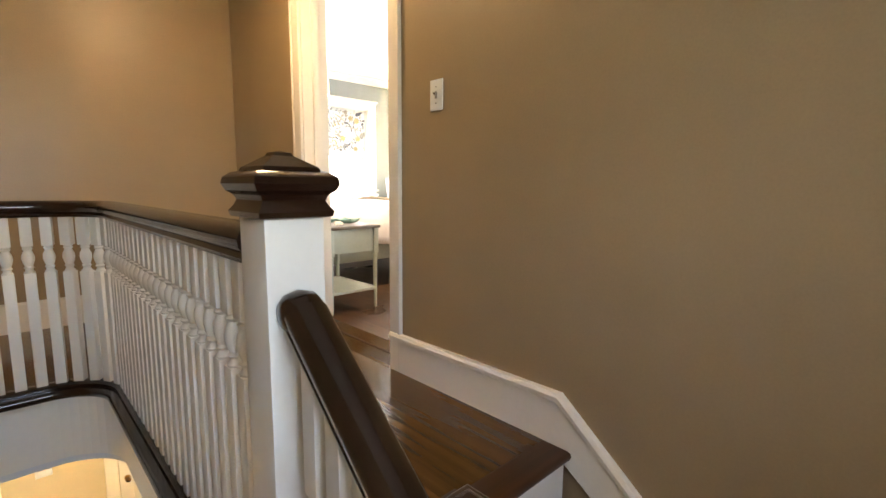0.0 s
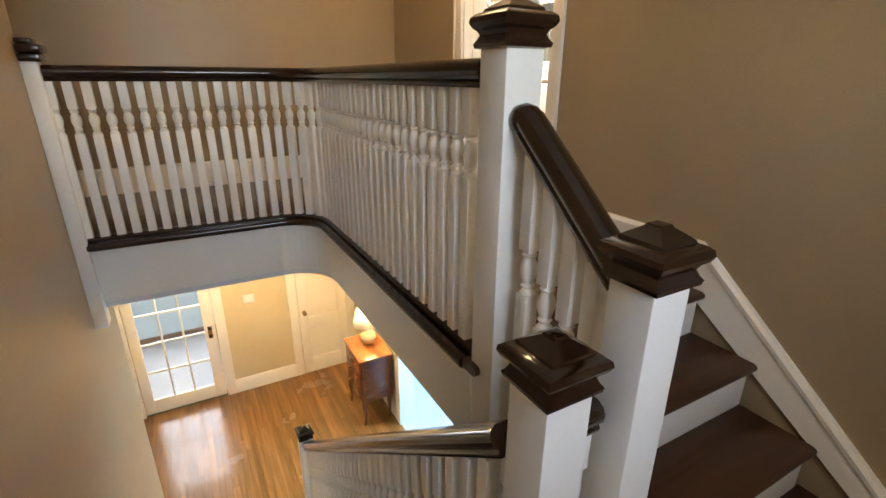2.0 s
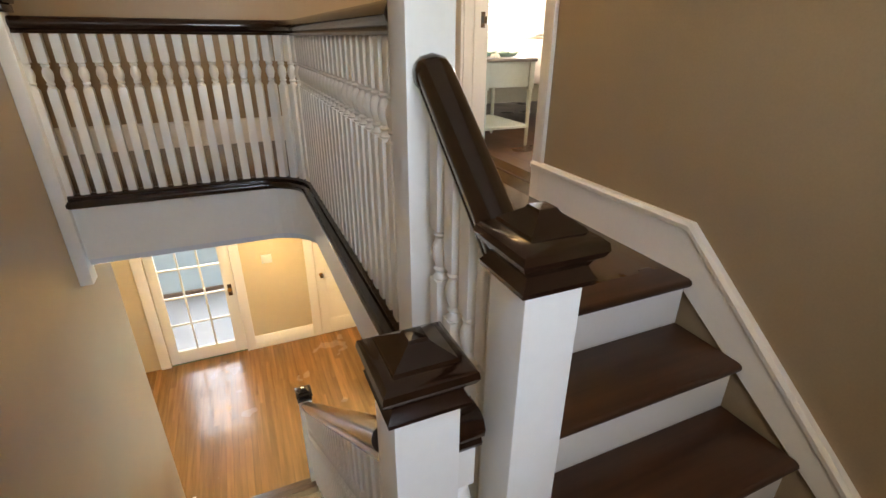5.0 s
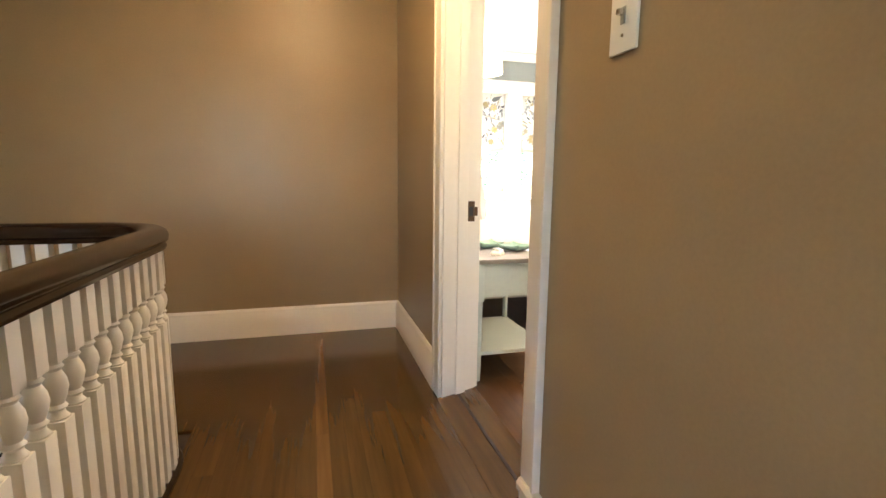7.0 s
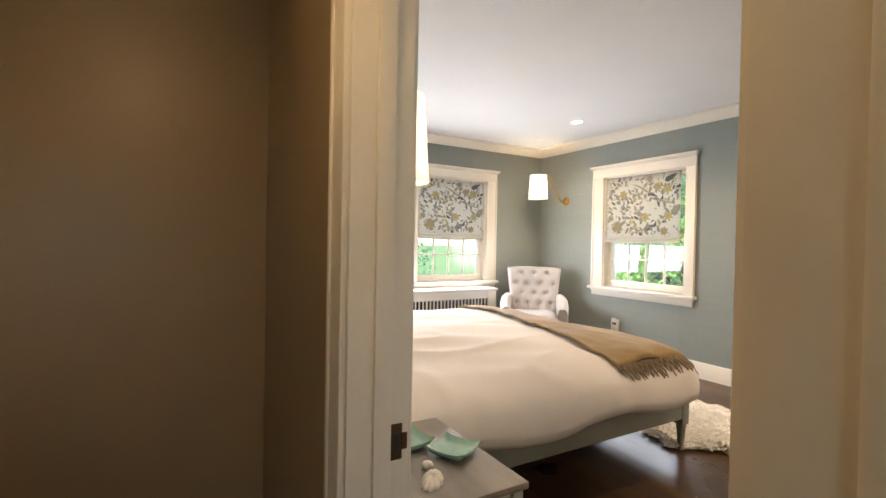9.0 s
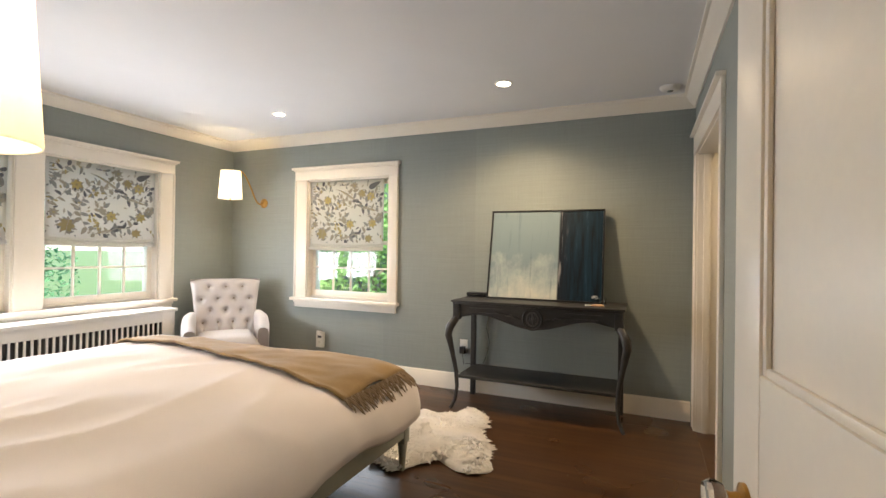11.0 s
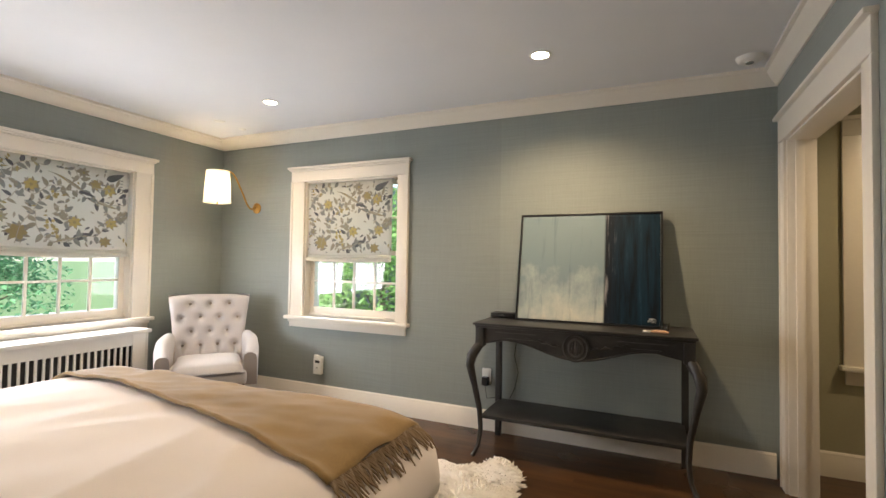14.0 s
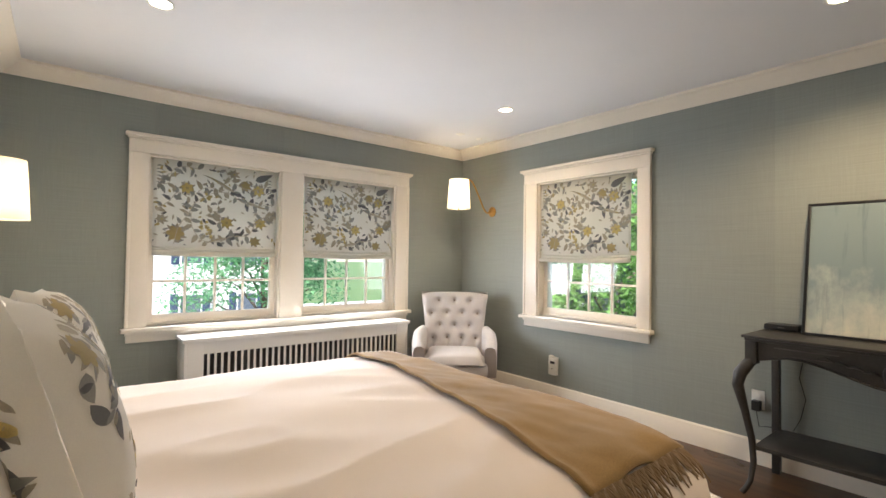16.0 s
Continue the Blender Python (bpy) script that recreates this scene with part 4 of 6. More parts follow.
def sconce(label, at, arm, rod_mat=BRASS):
    """A wall sconce: rosette on the wall, bent arm, tapered shade with its bulb. Local: wall plane x 0, room at -x."""
    ob = thing("wall_sconce", label, "wall lamp", "wall sconces", at)
    m = Matrix.Rotation(radians(-90), 4, "Y")
    part("rosette", Geo().lathe([(0.050, 0.001), (0.050, 0.008), (0.044, 0.014), (0.030, 0.020), (0.012, 0.026), (0.010, 0.040)], 24, m), rod_mat, ob, "aged brass rosette", 40)
    sx, sy, sz = arm
    pts = []
    ctrl = [(-0.03, 0, 0), (-0.06, sy * 0.15, -0.012), (-0.10, sy * 0.28, 0.03), (sx * 0.42, sy * 0.5, sz * 0.55), (sx * 0.62, sy * 0.68, sz * 0.98), (sx * 0.82, sy * 0.86, sz * 1.04), (sx, sy, sz)]
    for i in range(len(ctrl) - 1):
        p = [Vector(ctrl[max(0, min(len(ctrl) - 1, i + k))]) for k in (-1, 0, 1, 2)]
        for q in range(5):
            t = q / 5
            pts.append(0.5 * (2 * p[1] + (p[2] - p[0]) * t + (2 * p[0] - 5 * p[1] + 4 * p[2] - p[3]) * t * t + (3 * p[1] - p[0] - 3 * p[2] + p[3]) * t ** 3))
    pts.append(Vector(ctrl[-1]))
    part("arm", Geo().tube(pts, 0.0075, 10), rod_mat, ob, "bent brass arm", 60)
    c = Vector((sx, sy, sz))
    part("finial", Geo().lathe([(0.003, -0.30), (0.008, -0.293), (0.004, -0.285), (0.003, -0.05), (0.006, 0.0), (0.010, 0.008), (0.003, 0.016)], 10, Matrix.Translation(c)), rod_mat, ob, smooth=60)
    sh = Geo()
    n, pts = 40, []
    for r, z in ((0.111, -0.283), (0.112, -0.279), (0.094, -0.006), (0.093, -0.002)):
        pts += [(sx + r * math.cos(2 * math.pi * k / n), sy + r * math.sin(2 * math.pi * k / n), sz + z) for k in range(n)]
    sh.add(pts, [(j * n + k, j * n + (k + 1) % n, (j + 1) * n + (k + 1) % n, (j + 1) * n + k) for j in range(3) for k in range(n)])
    s = part("shade", sh, FROST, ob, "cream linen drum shade, lit", 60)
    mod = s.modifiers.new("thick", "SOLIDIFY")
    mod.thickness, mod.offset = 0.002, 1
    return ob


sconce("brass swing-arm wall sconce with a lit cream shade in the corner", pose(3.814, 2.235, 1.745), (-0.375, 0.085, 0.295))
sconce("brass wall sconce with a lit cream shade beside the bed", pose(0.141, -0.50, 1.42, 0, 0, 180), (-0.155, 0.06, 0.27))
sconce("brass wall sconce with a lit cream shade across the bed", pose(0.141, 1.82, 1.43, 0, 0, 180), (-0.09, -0.06, 0.27))

GLOW = glowing("downlight_lens", (1.0, 0.86, 0.66), 14)
for x, y, watts in DOWNLIGHTS:
    ob = thing("downlight", "round recessed ceiling light with a white rim, lit", "ceiling light", "recessed downlights", pose(x, y, TOP))
    rim = [(0.046, -0.001), (0.060, -0.002), (0.062, -0.006), (0.058, -0.009), (0.047, -0.007), (0.044, -0.003)]
    g, n = Geo(), 32
    pts = [(r * math.cos(2 * math.pi * k / n), r * math.sin(2 * math.pi * k / n), z) for r, z in rim for k in range(n)]
    g.add(pts, [(j * n + k, j * n + (k + 1) % n, ((j + 1) % 6) * n + (k + 1) % n, ((j + 1) % 6) * n + k) for j in range(6) for k in range(n)])
    part("rim", g, PLASTIC, ob, smooth=60)
    part("lens", Geo().lathe([(0.045, -0.0035), (0.045, -0.0015)], 28), GLOW, ob, "glowing lens")
ob = thing("smoke_detector", "round white smoke detector on the ceiling", "smoke detector", at=pose(3.53, -1.69, TOP))
part("body", Geo().lathe([(0.001, -0.030), (0.045, -0.029), (0.058, -0.022), (0.066, -0.008), (0.068, -0.001)], 32), PLASTIC, ob, smooth=40)
part("grille", Geo().lathe([(0.020, -0.034), (0.022, -0.030)], 20), NICKEL, ob)
for x, y, r in ((3.28, 2.13, 0.045), (3.53, 2.14, 0.032)):
    ob = thing("sprinkler_plate", "small round white cover plate on the ceiling", "ceiling plate", "ceiling plates", pose(x, y, TOP))
    part("plate", Geo().lathe([(0.001, -0.007), (r * 0.8, -0.006), (r, -0.001)], 28), PLASTIC, ob, smooth=40)

# bed: frame, mattress and duvet
GREY_PAINT = plain("grey_green_furniture_paint", (0.36, 0.37, 0.31), 0.45, vary=0.08, local=True)
DUVET = cloth("white_duvet", (0.82, 0.745, 0.70), 0.9, 300, 0.03, relief=0.1)
BX0, BX1, BY0, BY1 = 0.20, 2.28, -0.335, 1.665
bed = thing("bed", "king bed with a grey-green wooden frame and a puffy white duvet", "bed")
part("side_rail", Geo().box(BX0, BY0, 0.225, BX1 - 0.05, BY0 + 0.03, 0.365, 0.006), GREY_PAINT, bed)
part("side_rail", Geo().box(BX0, BY1 - 0.03, 0.225, BX1 - 0.05, BY1, 0.365, 0.006), GREY_PAINT, bed)
part("foot_rail", Geo().box(BX1 - 0.032, BY0 + 0.05, 0.225, BX1, BY1 - 0.05, 0.365, 0.006), GREY_PAINT, bed)
for y in (BY0 + 0.025, BY1 - 0.025):
    lg = Geo().box(BX1 - 0.055, y - 0.028, 0.19, BX1 + 0.004, y + 0.028, 0.378, 0.004)
    lg.lathe([(0.014, FB), (0.017, FB + 0.02), (0.016, FB + 0.03), (0.025, 0.165), (0.027, 0.18), (0.024, 0.19)], 14, Matrix.Translation((BX1 - 0.026, y, 0)))
    part("leg", lg, GREY_PAINT, bed, smooth=40)
    part("leg", Geo().box(BX0, y - 0.03, FB, BX0 + 0.06, y + 0.03, 0.36, 0.004), GREY_PAINT, bed)
part("slat_base", Geo().box(BX0 + 0.03, BY0 + 0.032, 0.28, BX1 - 0.04, BY1 - 0.032, 0.34), plain("dark_base_cloth", (0.05, 0.05, 0.05), 0.9), bed)
LINEN_GREY = cloth("oat_headboard_linen", (0.42, 0.38, 0.32), 0.9, 350)
part("headboard", Geo().box(0.143, BY0 - 0.01, FB, BX0 - 0.002, BY1 + 0.01, 1.12, 0.02), LINEN_GREY, bed, "upholstered headboard")
part("mattress", Geo().box(BX0 + 0.02, BY0 + 0.04, 0.341, BX1 - 0.05, BY1 - 0.04, 0.52, 0.05), cloth("mattress_ticking", (0.72, 0.70, 0.66)), bed, smooth=60)

DX0, DX1, DY0, DY1, DR = 0.30, 2.40, -0.47, 1.80, 0.30


def duvet_inset(x, y):
    """Distance inward from the duvet's rounded outline."""
    ex, ey = DX1 - x, min(y - DY0, DY1 - y)
    if ex < DR and ey < DR:
        return max(0.0, DR - math.hypot(DR - ex, DR - ey))
    return max(0.0, min(ex, ey))


def duvet_top(x, y):
    """Height of the duvet's upper side: a soft dome with long folds."""
    d = duvet_inset(x, y)
    u, v = (x - DX0) / (DX1 - DX0), (y - DY0) / (DY1 - DY0)
    z = 0.640 + 0.02 * math.sin(math.pi * max(0.0, min(1.0, v))) - 0.03 * max(0.0, 1 - d / 0.75) ** 1.5
    q = min(1.0, d / 0.27)
    z -= 0.20 * (1 - math.sqrt(max(0.0, 1 - (1 - q) ** 2))) * (0.9 + 0.1 * math.sin(x * 7))
    z += 0.022 * noise.noise((x * 1.6, y * 1.1, 3.0)) + 0.009 * noise.noise((x * 2.0 + y * 4, y * 3, 1.0))
    fold = abs(noise.noise((x * 1.3 - y * 0.9, x * 0.8 + y * 2.6, 6.0)))
    z += 0.018 * (1 - fold) ** 5 * (1 - 0.6 * u)
    return z


def duvet_pt(u, v):
    x, y = DX0 + (DX1 - DX0) * u, DY0 + (DY1 - DY0) * v
    ex, ey = DX1 - x, min(y - DY0, DY1 - y)
    if ex < DR and ey < DR:
        a, b = 1 - ex / DR, 1 - ey / DR
        a, b = a * math.sqrt(1 - b * b / 2), b * math.sqrt(1 - a * a / 2)
        x = DX1 - DR + a * DR
        y = DY0 + DR - b * DR if v < 0.5 else DY1 - DR + b * DR
    z = duvet_top(x, y)
    near = max(0.0, 1 - duvet_inset(x, y) / 0.2)
    wob = (0.020 * noise.noise((x * 3.1, y * 3.1, 0.5)) + 0.012 * noise.noise((x * 8, y * 8, 2.5))) * near
    return (x + (wob if ex < 0.3 else 0.0), y + (wob if v > 0.5 else -wob), z)


g = Geo().grid(duvet_pt, 72, 84)
top_n = len(g.v)
w, h = 73, 85
ring = [i for i in range(w)] + [j * w + w - 1 for j in range(1, h)] + [(h - 1) * w + i for i in range(w - 2, -1, -1)] + [j * w for j in range(h - 2, 0, -1)]
cx, cy = (DX0 + DX1) / 2, (DY0 + DY1) / 2
pts, n = [], len(ring)
for lv, (shr, dz) in enumerate(((0.0, -0.035), (0.03, -0.06), (0.10, -0.05))):
    for i in ring:
        x, y, z = g.v[i]
        dx, dy = (1 if x < cx else -1), (1 if y < cy else -1)
        ex = shr if abs(x - cx) > (DX1 - DX0) / 2 - 0.14 else 0
        ey = shr if abs(y - cy) > (DY1 - DY0) / 2 - 0.14 else 0
        pts.append((x + dx * ex, y + dy * ey, z + dz))
g.v += pts
allr = [ring] + [[top_n + lv * n + k for k in range(n)] for lv in range(3)]
for a, b in zip(allr, allr[1:]):
    g.f += [(a[k], a[(k + 1) % n], b[(k + 1) % n], b[k]) for k in range(n)]
part("duvet", g, DUVET, bed, "puffy white cotton duvet", 70)

# pillows stand at the head
PILLOW = cloth("white_pillow_cotton", (0.78, 0.74, 0.68), 0.9, 300, 0.03)


def pillow(label, at, w, h, d, mat, printed=False):
    ob = thing("pillow", label, "pillow", "pillows on the bed", at)
    g = Geo()
    n = 18
    for s in (1, -1):
        def pt(u, v, s=s):
            a, b = u * 2 - 1, v * 2 - 1
            ea, eb = 1 - abs(a) ** 2.6, 1 - abs(b) ** 2.6
            puff = (max(0.0, ea * eb)) ** 0.55
            pinch = 1 - 0.06 * (1 - abs(a)) * abs(b) - 0.06 * (1 - abs(b)) * abs(a)
            return (a * w / 2 * pinch, s * d / 2 * puff + 0.006 * noise.noise((a * 3, b * 3, s)), b * h / 2 * pinch)
        g.grid(pt, n, n)
    part("cover", g, mat, ob, smooth=80)
    if printed:
        for s in (1, -1):
            def place(px, py, layer, s=s):
                a, b = ((px - 0.165) / w * 2 - 1) * s, 1 - (py - 0.06) / h * 2
                ea, eb = 1 - abs(a) ** 2.6, 1 - abs(b) ** 2.6
                pinch = 1 - 0.06 * (1 - abs(a)) * abs(b) - 0.06 * (1 - abs(b)) * abs(a)
                y = s * (d / 2 * max(0.0, ea * eb) ** 0.55 + 0.003 + 0.0003 * layer) + 0.006 * noise.noise((a * 3, b * 3, s))
                return (a * w / 2 * pinch, y, b * h / 2 * pinch)
            GARDEN.lay(ob, place, lambda px, py: 0.18 < px < 0.15 + w and 0.075 < py < 0.045 + h)
    return ob


for k, y in enumerate((0.18, 1.15)):
    pillow("large white cotton sleeping pillow against the headboard", pose(0.30, y, 0.86, 14, 0, -90), 0.80, 0.50, 0.20, PILLOW)
pillow("square linen cushion printed with grey and yellow flowers", pose(0.46, 0.30, 0.88, 17, 4, -82), 0.56, 0.54, 0.26, LINEN, True)
pillow("square linen cushion printed with grey and yellow flowers", pose(0.47, 1.02, 0.88, 18, -3, -95), 0.56, 0.54, 0.26, LINEN, True)

# throw over the foot of the bed
WOOL = cloth("camel_wool", (0.285, 0.178, 0.064), 0.95, 260, 0.3, relief=0.6)
FRINGE = cloth("oat_fringe", (0.24, 0.165, 0.09), 0.95, 260, 0.2, relief=0.4)
throw = thing("throw_blanket", "camel wool throw with a fringed end, laid across the bed", "blanket")


def throw_uv(u, v):
    """u across its width, v from the far side to the near, fringed end."""
    y = 1.775 + (-0.345 - 1.775) * v
    x0 = 1.93 - 0.27 * v + 0.03 * math.sin(v * 5)
    x1 = 2.29 - 0.10 * v + 0.02 * math.sin(v * 6 + 1)
    return x0 + (x1 - x0) * u, y


def throw_pt(u, v):
    x, y = throw_uv(u, v)
    z = duvet_top(x, y) + 0.012 + 0.006 * math.sin(u * 9 + v * 4) + 0.013 * noise.noise((x * 5, y * 3, 2)) + 0.006 * noise.noise((x * 14 + y * 5, y * 9, 4)) + (0.010 if u < 0.06 else 0.0)
    return (x, y, z)


wv = part("weave", Geo().grid(throw_pt, 26, 70), WOOL, throw, smooth=80)
mod = wv.modifiers.new("thick", "SOLIDIFY")
mod.thickness, mod.offset = 0.012, 0
rng = random.Random(4)
for k in range(84):
    u = (k + 0.5) / 84
    x, y = throw_uv(u, 1.0)
    pts = []
    sx, sy = rng.uniform(-0.02, 0.02), rng.uniform(0.055, 0.09)
    for q in range(5):
        f = q / 4
        yy, xx = y - sy * f, x + sx * f * f + 0.004 * math.sin(q * 2 + k)
        zz = duvet_top(xx, max(yy, DY0 + 0.004)) + 0.012 - 0.10 * max(0.0, DY0 + 0.03 - yy) * 3
        pts.append((xx, yy, zz))
    part("tassel", Geo().tube(pts, [0.0034, 0.0042, 0.0038, 0.0034, 0.0024], 6), FRINGE, throw, smooth=60)


# nightstand beside the door
NS_PAINT = plain("pale_sage_paint", (0.50, 0.54, 0.47), 0.42, vary=0.06, local=True)
NS_TOP = wood("greige_washed_top", (0.17, 0.145, 0.12), (0.26, 0.225, 0.19), 0.35, "y", False)


def nightstand(at, label):
    ob = thing("nightstand", label, "nightstand", "nightstands", at)
    w, d, h = 0.355, 0.50, 0.537
    part("top", Geo().box(-0.012, -0.012, h - 0.020, w + 0.010, d + 0.012, h, 0.005), NS_TOP, ob, "greige washed top")
    part("apron", Geo().box(0.012, 0.012, 0.37, w - 0.012, 0.030, h - 0.0205, 0.002).box(0.012, d - 0.03, 0.37, w - 0.012, d - 0.012, h - 0.0205, 0.002).box(0.012, 0.031, 0.37, 0.03, d - 0.031, h - 0.0205, 0.002), NS_PAINT, ob)
    dr = part("drawer", Geo().box(w - 0.024, 0.045, 0.378, w - 0.006, d - 0.045, h - 0.030, 0.003), NS_PAINT, ob)
    part("drawer_knob", Geo().lathe([(0.006, 0.0), (0.006, 0.012), (0.013, 0.018), (0.010, 0.026)], 14, Matrix.Translation((w - 0.006, d / 2, 0.445)) @ Matrix.Rotation(radians(90), 4, "Y")), BRASS, dr)
    for x in (0.0, w - 0.034):
        for y in (0.0, d - 0.034):
            lg = Geo().box(x, y, 0.355, x + 0.034, y + 0.034, h - 0.0205, 0.002)
            lg.lathe([(0.009, 0.0), (0.011, 0.02), (0.0145, 0.33), (0.017, 0.342), (0.013, 0.355)], 14, Matrix.Translation((x + 0.017, y + 0.017, 0)))
            part("leg", lg, NS_PAINT, ob, smooth=40)
    part("shelf", Geo().box(0.008, 0.008, 0.115, w - 0.008, d - 0.008, 0.133, 0.003), NS_PAINT, ob)
    return ob


nightstand(pose(0.160, -0.973, FB), "pale sage nightstand with a greige top and a low shelf")
nightstand(pose(0.160, 1.84, FB), "pale sage nightstand across the bed")
CELADON = plain("celadon_glaze", (0.36, 0.56, 0.46), 0.12, vary=0.12, scale=20, relief=0.02, coat=0.6, local=True)


def dish(at, label):
    ob = thing("square_dish", label, "dish", "celadon dishes", at)
    g = Geo()
    n = 12
    for s, t in ((0.0, 0.0), (1.0, 0.006)):
        def pt(u, v, t=t):
            a, b = u * 2 - 1, v * 2 - 1
            r = max(abs(a), abs(b))
            lift = 0.016 * max(0.0, (r - 0.72) / 0.28) ** 1.4 + 0.010 * (abs(a * b)) ** 3
            return (a * 0.062, b * 0.062, 0.002 + lift + t)
        g.grid(pt, n, n)
    per = [i for i in range(13)] + [j * 13 + 12 for j in range(1, 13)] + [156 + i for i in range(11, -1, -1)] + [j * 13 for j in range(11, 0, -1)]
    g.f += [(per[k], per[(k + 1) % len(per)], per[(k + 1) % len(per)] + 169, per[k] + 169) for k in range(len(per))]
    part("glazed_body", g, CELADON, ob, smooth=50)
    return ob


dish(pose(0.43, -0.745, 0.572, 0, 0, 28), "square celadon green glazed dish on the nightstand")
dish(pose(0.33, -0.63, 0.572, 0, 0, 8), "square celadon green glazed dish on the nightstand")
SHELL = plain("bleached_shell", (0.74, 0.66, 0.56), 0.55, vary=0.1, scale=30, fine=120, relief=0.4, local=True)
ob = thing("sea_shell", "bleached cream sea shell on the nightstand", "shell", at=pose(0.29, -0.865, 0.572, 0, 0, 40))


def shell_pt(u, v):
    a, b = u * math.pi * 2, v * math.pi / 2
    rib = 1 + 0.07 * math.sin(a * 11) + 0.10 * math.sin(a * 2)
    return (0.047 * rib * math.cos(a) * math.cos(b), 0.030 * rib * math.sin(a) * math.cos(b), 0.001 + 0.022 * math.sin(b) * (1 + 0.2 * math.cos(a)))


part("valve", Geo().grid(shell_pt, 44, 8), SHELL, ob, smooth=50)
ob = thing("pebble", "small pale stone on the nightstand", "stone", at=pose(0.314, -0.792, 0.572))
part("stone_body", Geo().lathe([(0.004, 0.0), (0.015, 0.004), (0.018, 0.010), (0.013, 0.018), (0.002, 0.021)], 14), SHELL, ob, smooth=60)

# tufted armchair in the corner
UPHOL = cloth("pale_lilac_linen", (0.46, 0.425, 0.40), 0.9, 330, 0.05, relief=0.2)
BUTTON = cloth("button_linen", (0.34, 0.28, 0.26), 0.9)
LEG_WOOD = wood("dark_chair_leg", (0.03, 0.015, 0.01), (0.07, 0.035, 0.02), 0.35, "z", False, local=True)


def armchair(at):
    ob = thing("armchair", "pale linen armchair with a button-tufted back in the corner", "armchair", at=at)
    buttons = []
    for row, (v, cols) in enumerate(((0.86, 3), (0.66, 4), (0.46, 3), (0.26, 4))):
        for c in range(cols):
            buttons.append(((c + 0.5 + (0.0 if cols == 4 else 0.5)) / 4 if cols == 4 else (c + 1) / 4, v))

    def back_pt(u, v):
        wd = 0.50 + 0.11 * v ** 1.5
        a = u * 2 - 1
        x = a * wd / 2
        z = 0.34 + 0.55 * v - 0.02 * abs(a) ** 4 * v
        puff = 0.055 * (max(0.0, 1 - abs(a) ** 5) * max(0.0, 1 - abs(v * 2 - 1) ** 7)) ** 0.6
        dent = 0.0
        for bu, bv in buttons:
            q = ((u - bu) * 0.55) ** 2 + ((v - bv) * 0.55) ** 2
            dent += 0.034 * math.exp(-q / 0.0007)
            dent += 0.010 * math.exp(-q / 0.004)
            if bv < 0.3:
                dent += 0.012 * math.exp(-(((u - bu) * 0.55) ** 2) / 0.00012) * (1 if v < bv else 0)
        wing = -0.045 * abs(a) ** 3
        return (x, 0.20 + 0.10 * v - puff + dent + wing, z)
    g = Geo().grid(back_pt, 56, 56)
    part("backrest", g, UPHOL, ob, "button-tufted back", 70)
    outer = Geo().grid(lambda u, v: ((u * 2 - 1) * (0.50 + 0.11 * v ** 1.5) / 2, 0.20 + 0.10 * v + 0.10 - 0.06 * abs(u * 2 - 1) ** 3 - (0.14 if v > 0.97 or abs(u * 2 - 1) > 0.97 else 0) * 0.62, 0.30 + 0.59 * v), 30, 30)
    part("back_shell", outer, UPHOL, ob, smooth=70)
    for bu, bv in buttons:
        x, y, z = back_pt(bu, bv)
        part("button", Geo().lathe([(0.012, 0.0), (0.010, 0.006), (0.002, 0.009)], 10, Matrix.Translation((x, y - 0.001, z)) @ Matrix.Rotation(radians(90), 4, "X")), BUTTON, ob, smooth=60)
    part("seat", Geo().box(-0.27, -0.30, 0.24, 0.27, 0.26, 0.345, 0.03), UPHOL, ob, smooth=60)
    def seat_pt(u, v):
        a, b = u * 2 - 1, v * 2 - 1
        return (a * 0.245, -0.045 + b * 0.275, 0.345 + 0.075 * (max(0.0, 1 - abs(a) ** 6) * max(0.0, 1 - abs(b) ** 6)) ** 0.4)
    part("seat_cushion", Geo().grid(seat_pt, 20, 20), UPHOL, ob, smooth=70)
    for s in (-1, 1):
        prof = []
        for k in range(17):
            f = k / 16
            prof.append((s * (0.285 + 0.03 * math.sin(f * 3)), 0.22 - 0.50 * f, 0.555 - 0.10 * f ** 2.2))
        part("arm", Geo().sweep([(-0.042, -0.26), (0.042, -0.26), (0.048, -0.03), (0.040, 0.012), (0.018, 0.030), (-0.018, 0.030), (-0.040, 0.012), (-0.048, -0.03)], prof), UPHOL, ob, smooth=60)
        for y in (-0.26, 0.22):
            part("leg", Geo().lathe([(0.013, 0.0), (0.024, 0.245)], 12, Matrix.Translation((s * 0.235, y, 0))), LEG_WOOD, ob, "dark turned leg")
    return ob


armchair(pose(3.20, 2.08, FB, 0, 0, -40) @ Matrix.Diagonal((1.03, 1.0, 1.03, 1)))

